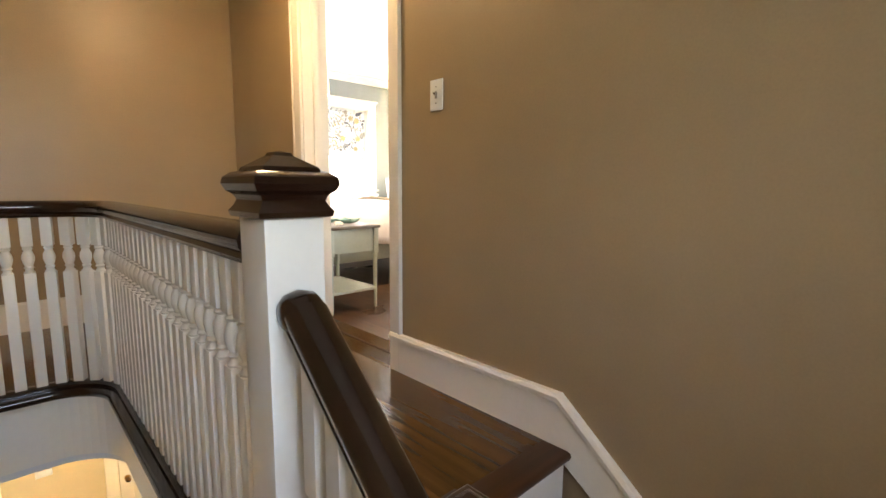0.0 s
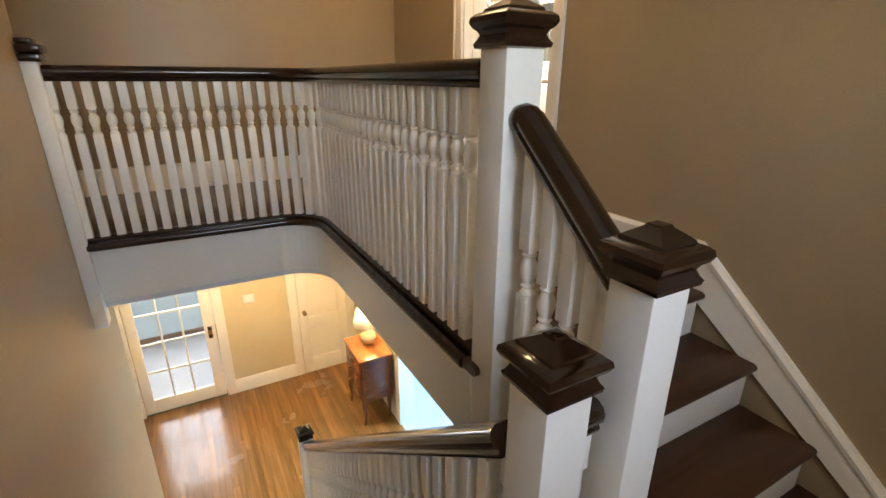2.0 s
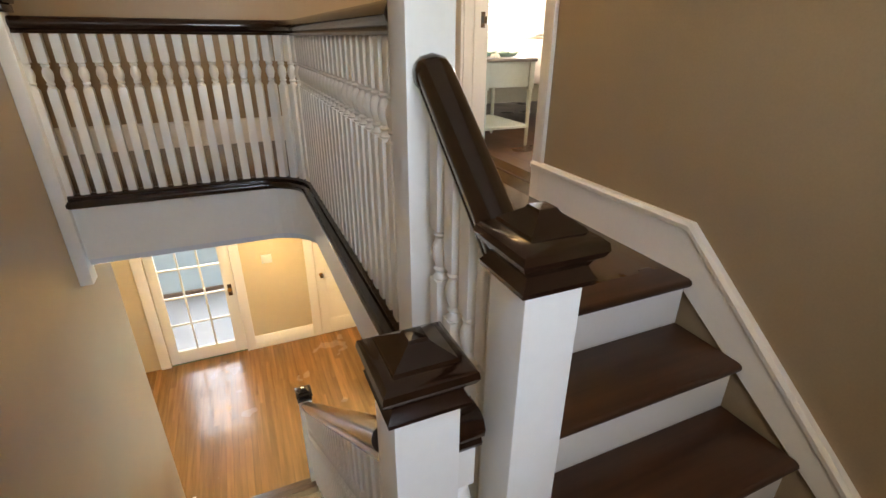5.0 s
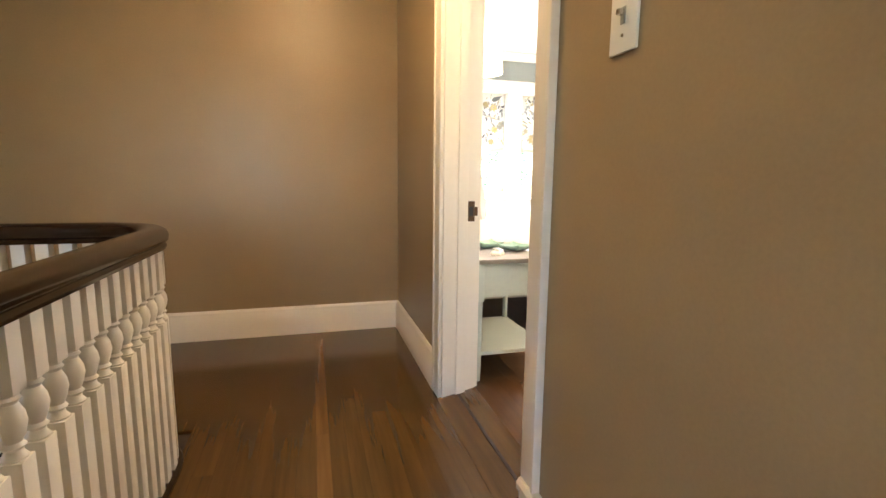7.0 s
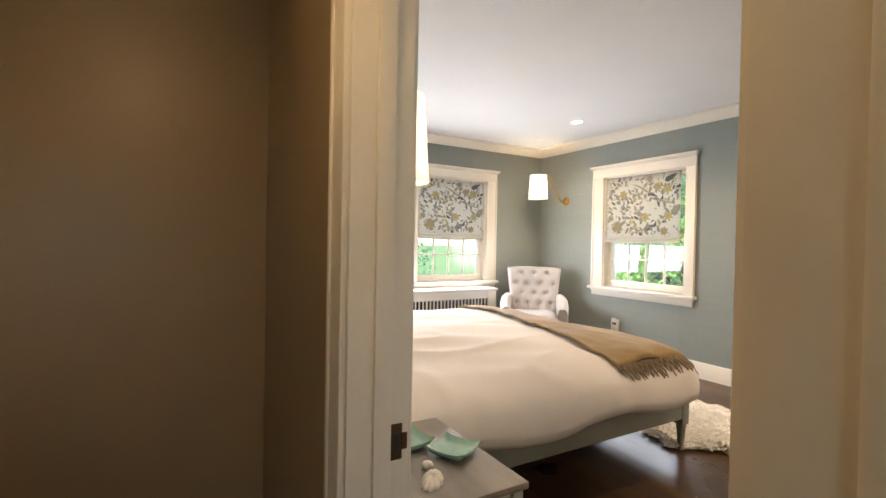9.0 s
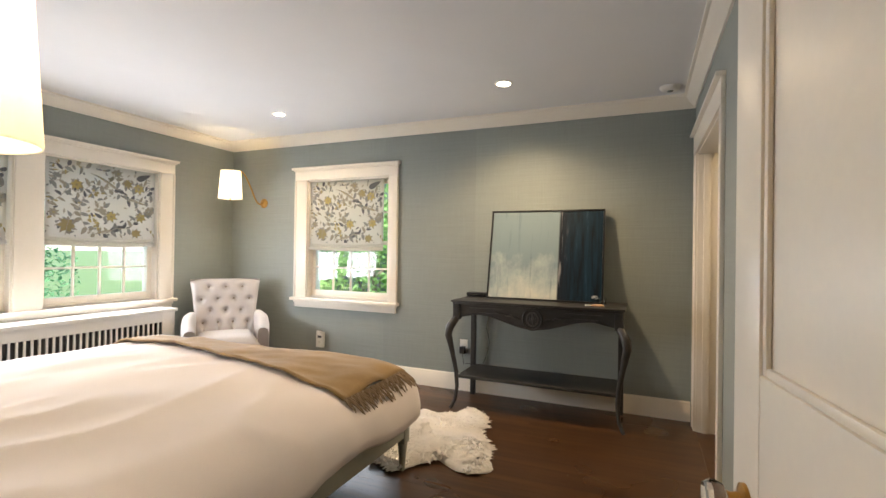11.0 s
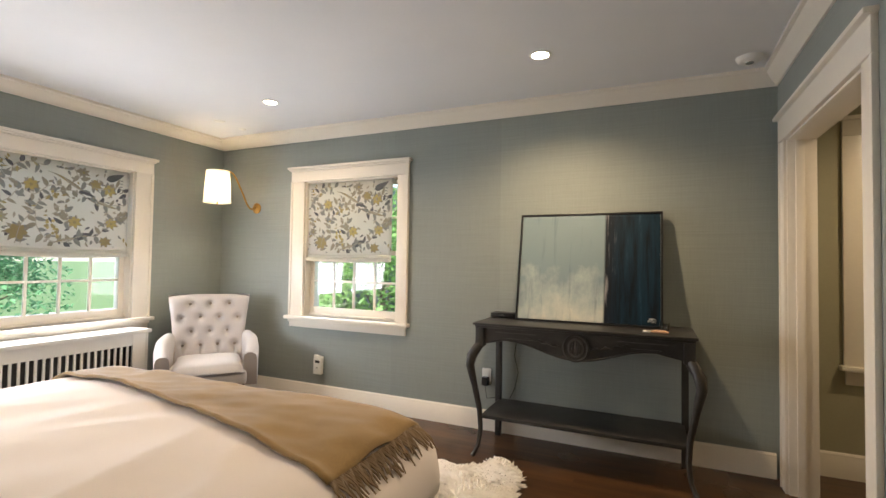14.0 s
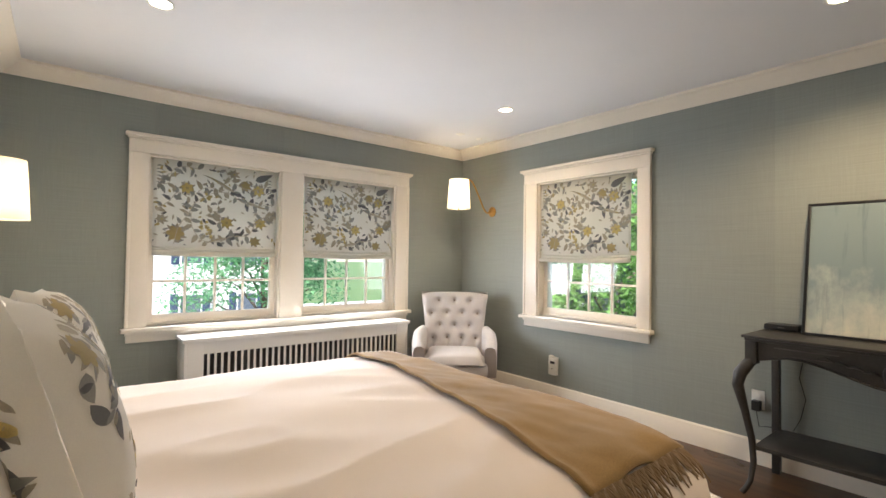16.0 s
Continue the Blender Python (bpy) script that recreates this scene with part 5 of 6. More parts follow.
# radiator cover under the double window
COVER = plain("radiator_cover_paint", (0.70, 0.68, 0.64), 0.35, vary=0.03)
rc = thing("radiator_cover", "long white radiator cover with upright slats under the double window", "radiator cover")
RX0, RX1, RY, RT = 1.115, 2.93, 2.425, 0.700
part("top", Geo().box(RX0 - 0.015, RY - 0.02, RT - 0.028, RX1 + 0.015, 2.693, RT, 0.005), COVER, rc)
part("side_panel", Geo().box(RX0, RY, FB, RX0 + 0.018, 2.675, RT - 0.0285, 0.002), COVER, rc)
part("side_panel", Geo().box(RX1 - 0.018, RY, FB, RX1, 2.675, RT - 0.0285, 0.002), COVER, rc)
part("front_frame", Geo().box(RX0 + 0.0185, RY, FB, RX0 + 0.12, RY + 0.018, RT - 0.0285, 0.002).box(RX1 - 0.12, RY, FB, RX1 - 0.0185, RY + 0.018, RT - 0.0285, 0.002).box(RX0 + 0.12, RY + 0.001, RT - 0.115, RX1 - 0.12, RY + 0.019, RT - 0.0285, 0.002).box(RX0 + 0.12, RY + 0.001, FB, RX1 - 0.12, RY + 0.019, FB + 0.09, 0.002), COVER, rc)
n = 35
slat = Geo().box(-0.0075, 0, 0, 0.0075, 0.012, RT - 0.115 - FB - 0.09, 0.0015).mesh("slat", COVER)
for k in range(n):
    o = new("slat", slat)
    o.parent = rc
    o.matrix_world = Matrix.Translation((RX0 + 0.13 + (RX1 - RX0 - 0.26) * (k + 0.5) / n, RY + 0.004, FB + 0.09))
# a flat dark sheet stands in for the shade inside the cover
part("shade_sheet", Geo().box(RX0 + 0.02, RY + 0.10, FB, RX1 - 0.02, RY + 0.11, RT - 0.03), plain("slat_shade_dark", (0.05, 0.045, 0.04), 0.7), rc, "flat dark sheet for the shade behind the slats")

# console table with cabriole legs
EBONY = plain("worn_black_paint", (0.030, 0.028, 0.026), 0.42, vary=0.45, scale=9, fine=70, relief=0.12, local=True)
RUB = plain("rubbed_grey_edge", (0.075, 0.070, 0.064), 0.45, vary=0.3, local=True)
con = thing("console_table", "worn black console table with cabriole legs and a low shelf", "console table")
CX0, CX1, CY0, CY1, CZ = 3.315, 3.785, -1.425, -0.155, 0.878
part("top", Geo().box(CX0, CY0, CZ - 0.016, CX1, CY1, CZ, 0.006).box(CX0 + 0.012, CY0 + 0.012, CZ - 0.030, CX1, CY1 - 0.012, CZ - 0.0165, 0.004), EBONY, con, "moulded black top")
ap, n = [], 40
yl, yr = CY1 - 0.055, CY0 + 0.055
for k in range(n + 1):
    f = k / n
    c = abs(f * 2 - 1)
    dip = 0.110 if c > 0.97 else 0.075 + 0.085 * (0.5 + 0.5 * math.cos(min(1.0, c / 0.72) * math.pi)) + 0.03 * max(0, c - 0.75) * 4
    ap.append((yl + (yr - yl) * f, CZ - 0.031 - dip))
part("front_apron", Geo().prism([(yr, CZ - 0.031), (yl, CZ - 0.031)] + ap, "x", CX0 + 0.030, CX0 + 0.052), EBONY, con, "serpentine carved apron")
part("back_apron", Geo().box(CX1 - 0.05, yr, CZ - 0.12, CX1 - 0.03, yl, CZ - 0.031, 0.002), EBONY, con)
for y in (yl, yr - 0.018):
    part("side_apron", Geo().box(CX0 + 0.06, y, CZ - 0.12, CX1 - 0.055, y + 0.018, CZ - 0.031, 0.002), EBONY, con)
ov = []
for k in range(33):
    a = 2 * math.pi * k / 32
    ov.append((CX0 + 0.027, (CY0 + CY1) / 2 + 0.070 * math.cos(a), CZ - 0.112 + 0.076 * math.sin(a)))
orn = part("oval_ornament", Geo().tube(ov, 0.0075, 8), EBONY, con, "carved oval ring", 60)
mid = (CY0 + CY1) / 2
ov = [(CX0 + 0.026, mid + 0.040 * math.cos(2 * math.pi * k / 32), CZ - 0.112 + 0.050 * math.sin(2 * math.pi * k / 32)) for k in range(33)]
part("inner_ring", Geo().tube(ov, 0.006, 8), RUB, orn, "rubbed inner ring", 60)
for k in range(5):
    y = mid + (k - 2) * 0.015
    h = 0.040 - abs(k - 2) * 0.007
    part("reed", Geo().tube([(CX0 + 0.028, y, CZ - 0.112 - h), (CX0 + 0.020, y, CZ - 0.112), (CX0 + 0.028, y, CZ - 0.112 + h)], [0.003, 0.0075, 0.003], 8), RUB if k == 2 else EBONY, orn, smooth=60)
for s in (-1, 1):
    # leafy scrolls run out from the oval, with a sunk line above and a bead along the shaped edge
    for k in range(4):
        c = (CX0 + 0.029, mid + s * (0.085 + 0.055 * k), CZ - 0.120 + 0.012 * k)
        part("carved_leaf", Geo().tube([c, (c[0] - 0.007, c[1] + s * 0.028, c[2] + 0.014), (c[0], c[1] + s * 0.062, c[2] + 0.006)], [0.003, 0.009 - 0.001 * k, 0.002], 8), RUB if k == 1 else EBONY, con, smooth=60)
    yy = mid + s * 0.36
    part("carved_line", Geo().box(CX0 + 0.026, yy - 0.13, CZ - 0.056, CX0 + 0.031, yy + 0.13, CZ - 0.052, 0.001).box(CX0 + 0.026, yy - 0.10, CZ - 0.090, CX0 + 0.031, yy + 0.06, CZ - 0.087, 0.001), RUB, con)
edge = [(CX0 + 0.027, y, z + 0.006) for y, z in ap[2:-2]]
part("apron_bead", Geo().tube(edge, 0.006, 6), EBONY, con, "beaded edge of the apron", 60)
for s, y in ((1, CY1 - 0.042), (-1, CY0 + 0.042)):
    ctl = [(0.0, CZ - 0.031, 0.027), (0.0, CZ - 0.13, 0.027), (0.022, CZ - 0.165, 0.031), (0.048, CZ - 0.21, 0.033), (0.056, CZ - 0.27, 0.028), (0.030, CZ - 0.40, 0.020), (0.002, CZ - 0.56, 0.017), (-0.004, 0.20, 0.015), (0.008, 0.10, 0.013), (0.030, FB + 0.016, 0.014), (0.040, FB, 0.016)]
    path = [(CX0 + 0.042 - o * 0.75, y + s * o, z) for o, z, r in ctl]
    lg = Geo().box(CX0 + 0.014, y - 0.028, CZ - 0.150, CX0 + 0.070, y + 0.028, CZ - 0.0305, 0.004)
    lg.tube(path[1:], [r for o, z, r in ctl][1:], 12)
    part("leg", lg, EBONY, con, "curved cabriole leg", 50)
    part("leg", Geo().box(CX1 - 0.055, y - 0.020, FB, CX1 - 0.015, y + 0.020, CZ - 0.0305, 0.004), EBONY, con)
part("shelf", Geo().box(CX0 + 0.045, CY0 + 0.045, 0.268, CX1 - 0.01, CY1 - 0.045, 0.290, 0.004), EBONY, con)

# painting leaning on the console
def canvas():
    mat, nt, b = nodes_of("abstract_canvas")
    tc = nt.nodes.new("ShaderNodeTexCoord").outputs["Object"]
    sep = nt.nodes.new("ShaderNodeSeparateXYZ")
    nt.links.new(tc, sep.inputs[0])
    wide = noise_tex(nt, position(nt, (2.6, 1, 1.9), True), 2.4, 7.0, 0.62)
    drips = noise_tex(nt, position(nt, (26, 1, 2.4), True), 1.0, 5.0, 0.6)
    hgt = nt.nodes.new("ShaderNodeMath")
    hgt.operation, hgt.inputs[1].default_value = "MULTIPLY_ADD", 1.0
    nt.links.new(sep.outputs["Z"], hgt.inputs[0])
    sub = nt.nodes.new("ShaderNodeMath")
    sub.operation, sub.inputs[1].default_value = "SUBTRACT", 0.50
    nt.links.new(wide, sub.inputs[0])
    dr = nt.nodes.new("ShaderNodeMath")
    dr.operation, dr.inputs[1].default_value = "MULTIPLY_ADD", 0.9
    nt.links.new(sub.outputs[0], dr.inputs[0])
    nt.links.new(hgt.outputs[0], dr.inputs[2])
    cloud = ramp(nt, dr.outputs[0], ((0.22, (0.74, 0.67, 0.50)), (0.36, (0.67, 0.63, 0.49)), (0.50, (0.50, 0.52, 0.46)), (0.68, (0.34, 0.39, 0.38)), (0.86, (0.20, 0.26, 0.28))))
    cloud = mix(nt, cloud, (0.06, 0.10, 0.14), ramp(nt, drips, ((0.56, (0, 0, 0)), (0.78, (0.5, 0.5, 0.5)))))
    night = ramp(nt, drips, ((0.35, (0.003, 0.006, 0.010)), (0.62, (0.006, 0.026, 0.045)), (0.82, (0.05, 0.09, 0.12))))
    ofs = nt.nodes.new("ShaderNodeMath")
    ofs.operation, ofs.inputs[1].default_value = "ADD", 0.39
    nt.links.new(sep.outputs["X"], ofs.inputs[0])
    stripe = ramp(nt, ofs.outputs[0], ((0.50, (1, 1, 1)), (0.55, (0.5, 0.5, 0.5)), (0.59, (0, 0, 0))))
    night = mix(nt, night, mix(nt, (0.010, 0.011, 0.016), (0.36, 0.34, 0.34), ramp(nt, drips, ((0.56, (0, 0, 0)), (0.74, (1, 1, 1))))), stripe)
    side = ramp(nt, ofs.outputs[0], ((0.495, (0, 0, 0)), (0.508, (1, 1, 1))))
    col = mix(nt, cloud, night, side)
    nt.links.new(col, b.inputs["Base Color"])
    b.inputs["Roughness"].default_value = 0.5
    b.inputs["Specular IOR Level"].default_value = 0.18
    bump(nt, drips, 0.2, 0.0015, b)
    return mat


AW, AH = 0.905, 0.735
lean = math.degrees(math.atan2(0.15, AH))
art = thing("framed_painting", "abstract painting in cream, grey and midnight blue leaning on the wall", "painting", at=pose(3.605, -0.807, CZ + 0.001, -lean, 0, -90))
part("canvas", Geo().box(-AW / 2 + 0.014, -0.004, 0.014, AW / 2 - 0.014, 0.022, AH - 0.014), canvas(), art, "glossy abstract canvas", 0)
part("frame", Geo().box(-AW / 2, -0.010, 0, AW / 2, 0.028, 0.012, 0.001).box(-AW / 2, -0.010, AH - 0.012, AW / 2, 0.028, AH, 0.001).box(-AW / 2, -0.010, 0.012, -AW / 2 + 0.012, 0.028, AH - 0.012, 0.001).box(AW / 2 - 0.012, -0.010, 0.012, AW / 2, 0.028, AH - 0.012, 0.001), BLACK, art, "thin black floater frame")
INK = plain("white_ink", (0.6, 0.6, 0.56), 0.5)
sig = [(AW / 2 - 0.075 + 0.016 * math.cos(k * 0.9) + 0.0015 * k, -0.0055, 0.045 + 0.014 * math.sin(k * 1.3)) for k in range(18)]
part("signature", Geo().tube(sig, 0.0012, 5), INK, art, "scribbled white mark")
# small things on the console
ob = thing("set_top_box", "small black media box on the console", "media box", at=pose(3.70, -0.245, CZ, 0, 0, 2))
part("case", Geo().box(-0.055, -0.082, 0.004, 0.055, 0.082, 0.036, 0.006), BLACK, ob)
part("front_mark", Geo().box(-0.0565, -0.015, 0.018, -0.0548, 0.015, 0.022), NICKEL, ob)
for y in (-0.06, 0.06):
    part("foot", Geo().lathe([(0.010, 0.0), (0.010, 0.0045)], 10, Matrix.Translation((0.0, y, 0))), BLACK, ob)
ob = thing("glass_votive", "small clear glass votive on the console", "candle holder", at=pose(3.50, -1.262, CZ))
part("cup", Geo().lathe([(0.020, 0.0), (0.026, 0.004), (0.029, 0.055), (0.026, 0.055), (0.022, 0.012), (0.001, 0.010)], 20), CRYSTAL, ob, smooth=50)
ob = thing("wooden_tool", "small brush with a pink wooden handle lying on the console", "brush", at=pose(3.40, -1.235, CZ, 0, 0, 78))
part("handle", Geo().tube([(-0.05, 0, 0.008), (-0.03, 0, 0.010), (0.02, 0, 0.010), (0.045, 0, 0.007)], [0.006, 0.010, 0.009, 0.004], 10), plain("pink_wood", (0.55, 0.33, 0.20), 0.5, local=True), ob, smooth=60)
part("bristles", Geo().box(0.045, -0.010, 0.001, 0.085, 0.010, 0.013, 0.003), INK, ob, "white bristles")
# outlets
def outlet(at, label, plug=None):
    ob = thing("wall_outlet", label, "outlet", "wall outlets", at)
    part("plate", Geo().box(-0.006, -0.035, -0.057, -0.0005, 0.035, 0.057, 0.002), PLASTIC, ob)
    for z in (-0.024, 0.024):
        part("socket", Geo().box(-0.0085, -0.017, z - 0.014, -0.0055, 0.017, z + 0.014, 0.001), PLASTIC, ob)
    return ob


outlet(pose(3.8145, -0.085, 0.425), "white wall outlet behind the console")
ob = thing("power_adapter", "black plug adapter in the outlet with a cable", "adapter", at=pose(3.805, -0.085, 0.395))
part("brick", Geo().box(-0.045, -0.022, -0.03, -0.001, 0.022, 0.03, 0.004), BLACK, ob)
part("cable", Geo().tube([(-0.03, 0, -0.03), (-0.04, -0.02, -0.12), (-0.05, -0.06, -0.106), (-0.05, -0.12, -0.100)], 0.003, 6), BLACK, ob, smooth=60)
ob = thing("hanging_cable", "thin black cable hanging behind the console", "cable")
part("wire", Geo().tube([(3.80, -0.30, CZ - 0.04), (3.802, -0.315, 0.72), (3.803, -0.295, 0.60), (3.802, -0.325, 0.48), (3.80, -0.30, 0.36), (3.79, -0.27, 0.293)], 0.0025, 6), BLACK, ob, smooth=60)
outlet(pose(3.8145, 1.445, 0.37), "white wall outlet under the window")
ob = thing("plug_in_detector", "white plug-in gas detector on the wall outlet", "detector", at=pose(3.806, 1.445, 0.36))
part("case", Geo().box(-0.035, -0.042, -0.085, -0.001, 0.042, 0.055, 0.006).box(-0.03, -0.005, 0.0555, -0.004, 0.042, 0.078, 0.004), PLASTIC, ob)
part("display", Geo().box(-0.0362, -0.026, 0.012, -0.0345, 0.022, 0.034), BLACK, ob, "dark display")
part("test_button", Geo().lathe([(0.006, 0), (0.005, 0.002)], 10, Matrix.Translation((-0.035, 0, -0.03)) @ Matrix.Rotation(radians(-90), 4, "Y")), NICKEL, ob)

# sheepskin: one wide pelt of four lobes with long wavy locks
FUR = cloth("ivory_wool", (0.86, 0.83, 0.78), 0.95, 120, 0.05)
rug = thing("sheepskin_rug", "ivory sheepskin rug with long wavy wool on the dark floor", "rug")
rng = random.Random(11)
HX, HY, HTURN = 2.74, -0.285, 0.42


def hide(u, v):
    """Around the pelt by u, outward by v."""
    a = u * 2 * math.pi
    lobe = 0.80 + 0.20 * math.cos(4 * (a - 0.72)) + 0.05 * math.sin(7 * a + 1) + 0.03 * math.sin(15 * a)
    x, y = 0.60 * lobe * v * math.cos(a), 0.47 * lobe * v * math.sin(a)
    x, y = HX + x * math.cos(HTURN) - y * math.sin(HTURN), HY + x * math.sin(HTURN) + y * math.cos(HTURN)
    swell = 0.024 * noise.noise((x * 6, y * 6, 1.0)) + 0.012 * noise.noise((x * 15, y * 15, 2.0))
    return (x, y, FB + 0.004 + (0.046 + swell) * (1 - v ** 5) ** 0.5)


part("pelt", Geo().grid(hide, 90, 20), FUR, rug, smooth=80)
g = Geo()
for q in range(5200):
    u, v = rng.random(), math.sqrt(rng.random())
    x, y, z = hide(u, v)
    comb = 3.2 * noise.noise((x * 4.5, y * 4.5, 5.0)) + math.atan2(y - HY, x - HX)
    a = comb + rng.uniform(-0.5, 0.5)
    ln, r = rng.uniform(0.030, 0.062), rng.uniform(0.0045, 0.0085)
    z = max(FB + 0.004, z - 0.006)
    dx, dy, kink = math.cos(a), math.sin(a), rng.uniform(-0.4, 0.4)
    ring, base = [], len(g.v)
    for f, lift, rr in ((0.0, 0.0, 1.0), (0.4, 0.36, 0.85), (0.75, 0.40, 0.55)):
        px, py, pz = x + (dx - dy * kink * f) * ln * f, y + (dy + dx * kink * f) * ln * f, z + lift * ln * (1.0 if v < 0.9 else 0.5)
        ring += [(px - dy * r * rr, py + dx * r * rr, pz - 0.002), (px, py, pz + r * rr), (px + dy * r * rr, py - dx * r * rr, pz - 0.002)]
    ring.append((x + (dx - dy * kink) * ln, y + (dy + dx * kink) * ln, z + 0.25 * ln))
    g.add(ring, [(i, i + 1, i + 4, i + 3) for i in (0, 1, 3, 4)] + [(2, 0, 3, 5), (5, 3, 6, 8), (6, 7, 9), (7, 8, 9), (8, 6, 9)])
fur = part("fleece", g, FUR, rug, smooth=70)
fur["kind"] = "stuff"

# light switch in the hall
ob = thing("light_switch", "ivory toggle light switch plate on the hall wall", "light switch", at=pose(-0.0005, -2.0825, 1.157))
part("plate", Geo().box(-0.006, -0.034, -0.057, 0, 0.034, 0.057, 0.003), PLASTIC, ob)
part("toggle_slot", Geo().box(-0.0075, -0.006, -0.013, -0.0055, 0.006, 0.013, 0.0005), plain("grey_slot", (0.3, 0.29, 0.27), 0.4), ob)
part("toggle", Geo().box(-0.018, -0.004, 0.000, -0.006, 0.004, 0.009, 0.0015), NICKEL, ob, "steel toggle")
for z in (-0.03, 0.03):
    part("screw", Geo().lathe([(0.003, 0.0), (0.0026, 0.001)], 10, Matrix.Translation((-0.006, 0, z)) @ Matrix.Rotation(radians(-90), 4, "Y")), NICKEL, ob)


def ceiling_lamp(at, label):
    ob = thing("ceiling_lamp", label, "ceiling light", "hall ceiling lamps", at)
    part("canopy", Geo().lathe([(0.07, -0.001), (0.068, -0.012), (0.02, -0.025), (0.008, -0.03), (0.008, -0.20)], 24), BRASS, ob, smooth=40)
    part("shade", Geo().sweep([(-0.002, -0.065), (0.002, -0.065), (0.002, 0.065), (-0.002, 0.065)], arc(0, 0, 0.165, 0, 350, 35, -0.27), closed=True), FROST, ob, "cream drum shade", 40)
    return ob


# window trim in the dressing room
ob = tagged(new("window_trim_dressing_room"), "cream window casing with a stool in the dressing room", "window trim", kind="structure")
for a, b in ((-2.332, -2.222), (-3.18, -3.07)):
    part("casing", Geo().box(3.976, a, 0.692, 3.9995, b, 2.04, 0.003), TRIM, ob)
part("head_casing", Geo().box(3.972, -3.18, 2.041, 3.9995, -2.222, 2.135, 0.003).box(3.958, -3.195, 2.1355, 3.9995, -2.207, 2.158, 0.004), TRIM, ob)
part("stool", Geo().box(3.935, -3.20, 0.664, 3.9995, -2.20, 0.6915, 0.006), TRIM, ob)
part("apron", Geo().box(3.978, -3.17, 0.58, 3.9995, -2.23, 0.6635, 0.003), TRIM, ob)
part("blind", Geo().box(3.988, -3.0695, 0.692, 3.9995, -2.3325, 2.0405, 0.002), PLASTIC, ob, "plain white blind, drawn")


# ---- lower hall ----
LWALL = 1.825
FD = (-2.40, -1.545, LOW, LOW + 2.05)
D2 = (-0.62, 0.09, LOW, LOW + 2.03)
setting("wall_lower_north", wall_with(Geo(), "y", LWALL, 0.13, -3.05, 0.9, LOW, -0.33, [FD]), SAND, "sand painted wall of the lower hall")
SIDE = (-1.10, 0.34, LOW, LOW + 2.05)
setting("wall_lower_east", wall_with(Geo(), "x", 0.10, 0.13, -4.7, LWALL, LOW, -0.34, [SIDE]), SAND, "sand painted wall with a wide doorway")
setting("wall_lower_west", Geo().box(-3.05, -1.5, LOW, -2.95, LWALL, -0.29).box(-2.95, -1.5, LOW, LW - 0.12, -1.4, -0.36), SAND, "sand painted wall of the lower hall")
PALE = plain("pale_porch_paint", (0.60, 0.70, 0.76), 0.6, vary=0.03)
setting("wall_porch", Geo().box(-3.0, 3.6, LOW, -0.9, 3.7, -0.6).box(-3.1, 1.96, LOW, -3.0, 3.7, -0.6).box(-0.9, 1.96, LOW, -0.8, 3.7, -0.6).box(-3.0, 1.96, -0.7, -0.9, 3.6, -0.6), PALE, "pale walls of the entrance porch")
setting("floor_porch", Geo().box(-3.0, 1.955, LOW - 0.06, -0.9, 3.6, LOW - 0.004), plain("grey_stone_tile", (0.42, 0.42, 0.42), 0.4, vary=0.18, scale=5), "grey stone porch floor")
setting("baseboard_porch", Geo().box(-3.0, 3.56, LOW, -0.9, 3.599, LOW + 0.10), plain("brown_stone_base", (0.20, 0.13, 0.09), 0.6, vary=0.2), "brown stone base of the porch wall")
setting("wall_side_room", Geo().box(2.4, -1.5, LOW, 2.5, 1.8, -0.34).box(0.23, 1.6, LOW, 2.4, 1.7, -0.34).box(0.23, -1.6, LOW, 2.4, -1.5, -0.34), plain("sky_blue_paint", (0.40, 0.52, 0.62), 0.6, vary=0.04), "blue painted walls of the side room")


def box_frame(ob, axis, plane, out, u0, u1, z0, z1, w=0.105):
    for a, b in ((u0 - w, u0), (u1, u1 + w)):
        g = Geo()
        if axis == "y":
            g.box(a, plane, z0, b, plane + out * 0.022, z1, 0.003)
        else:
            g.box(plane, a, z0, plane + out * 0.022, b, z1, 0.003)
        part("casing", g, TRIM, ob)
    g = Geo()
    if axis == "y":
        g.box(u0 - w, plane, z1, u1 + w, plane + out * 0.024, z1 + 0.12, 0.003)
    else:
        g.box(plane, u0 - w, z1, plane + out * 0.024, u1 + w, z1 + 0.12, 0.003)
    part("head_casing", g, TRIM, ob)


ob = tagged(new("door_frame_porch"), "cream casing round the glazed porch door", "door frame", kind="structure")
box_frame(ob, "y", LWALL, -1, FD[0], FD[1], LOW, FD[3])
ob = tagged(new("door_frame_cupboard"), "cream casing round a closed door", "door frame", kind="structure")
box_frame(ob, "y", LWALL, -1, D2[0], D2[1] - 0.1, LOW, D2[3])
ob = tagged(new("door_frame_side_room"), "cream casing round the side room doorway", "door frame", kind="structure")
box_frame(ob, "x", 0.10, -1, SIDE[0], SIDE[1], LOW, SIDE[3])
for a, b in ((SIDE[0], SIDE[0] + 0.012), (SIDE[1] - 0.012, SIDE[1])):
    part("jamb", Geo().box(0.078, a, LOW, 0.252, b, SIDE[3]), TRIM, ob)
fd = thing("glazed_door", "white glazed porch door of fifteen panes, closed", "door")
w0, w1, zt = FD[0] + 0.005, FD[1] - 0.005, FD[3] - 0.005
yf = LWALL + 0.02
part("stile", Geo().box(w0, yf, LOW + 0.004, w0 + 0.095, yf + 0.04, zt, 0.002), TRIM, fd)
part("stile", Geo().box(w1 - 0.12, yf, LOW + 0.004, w1, yf + 0.04, zt, 0.002), TRIM, fd)
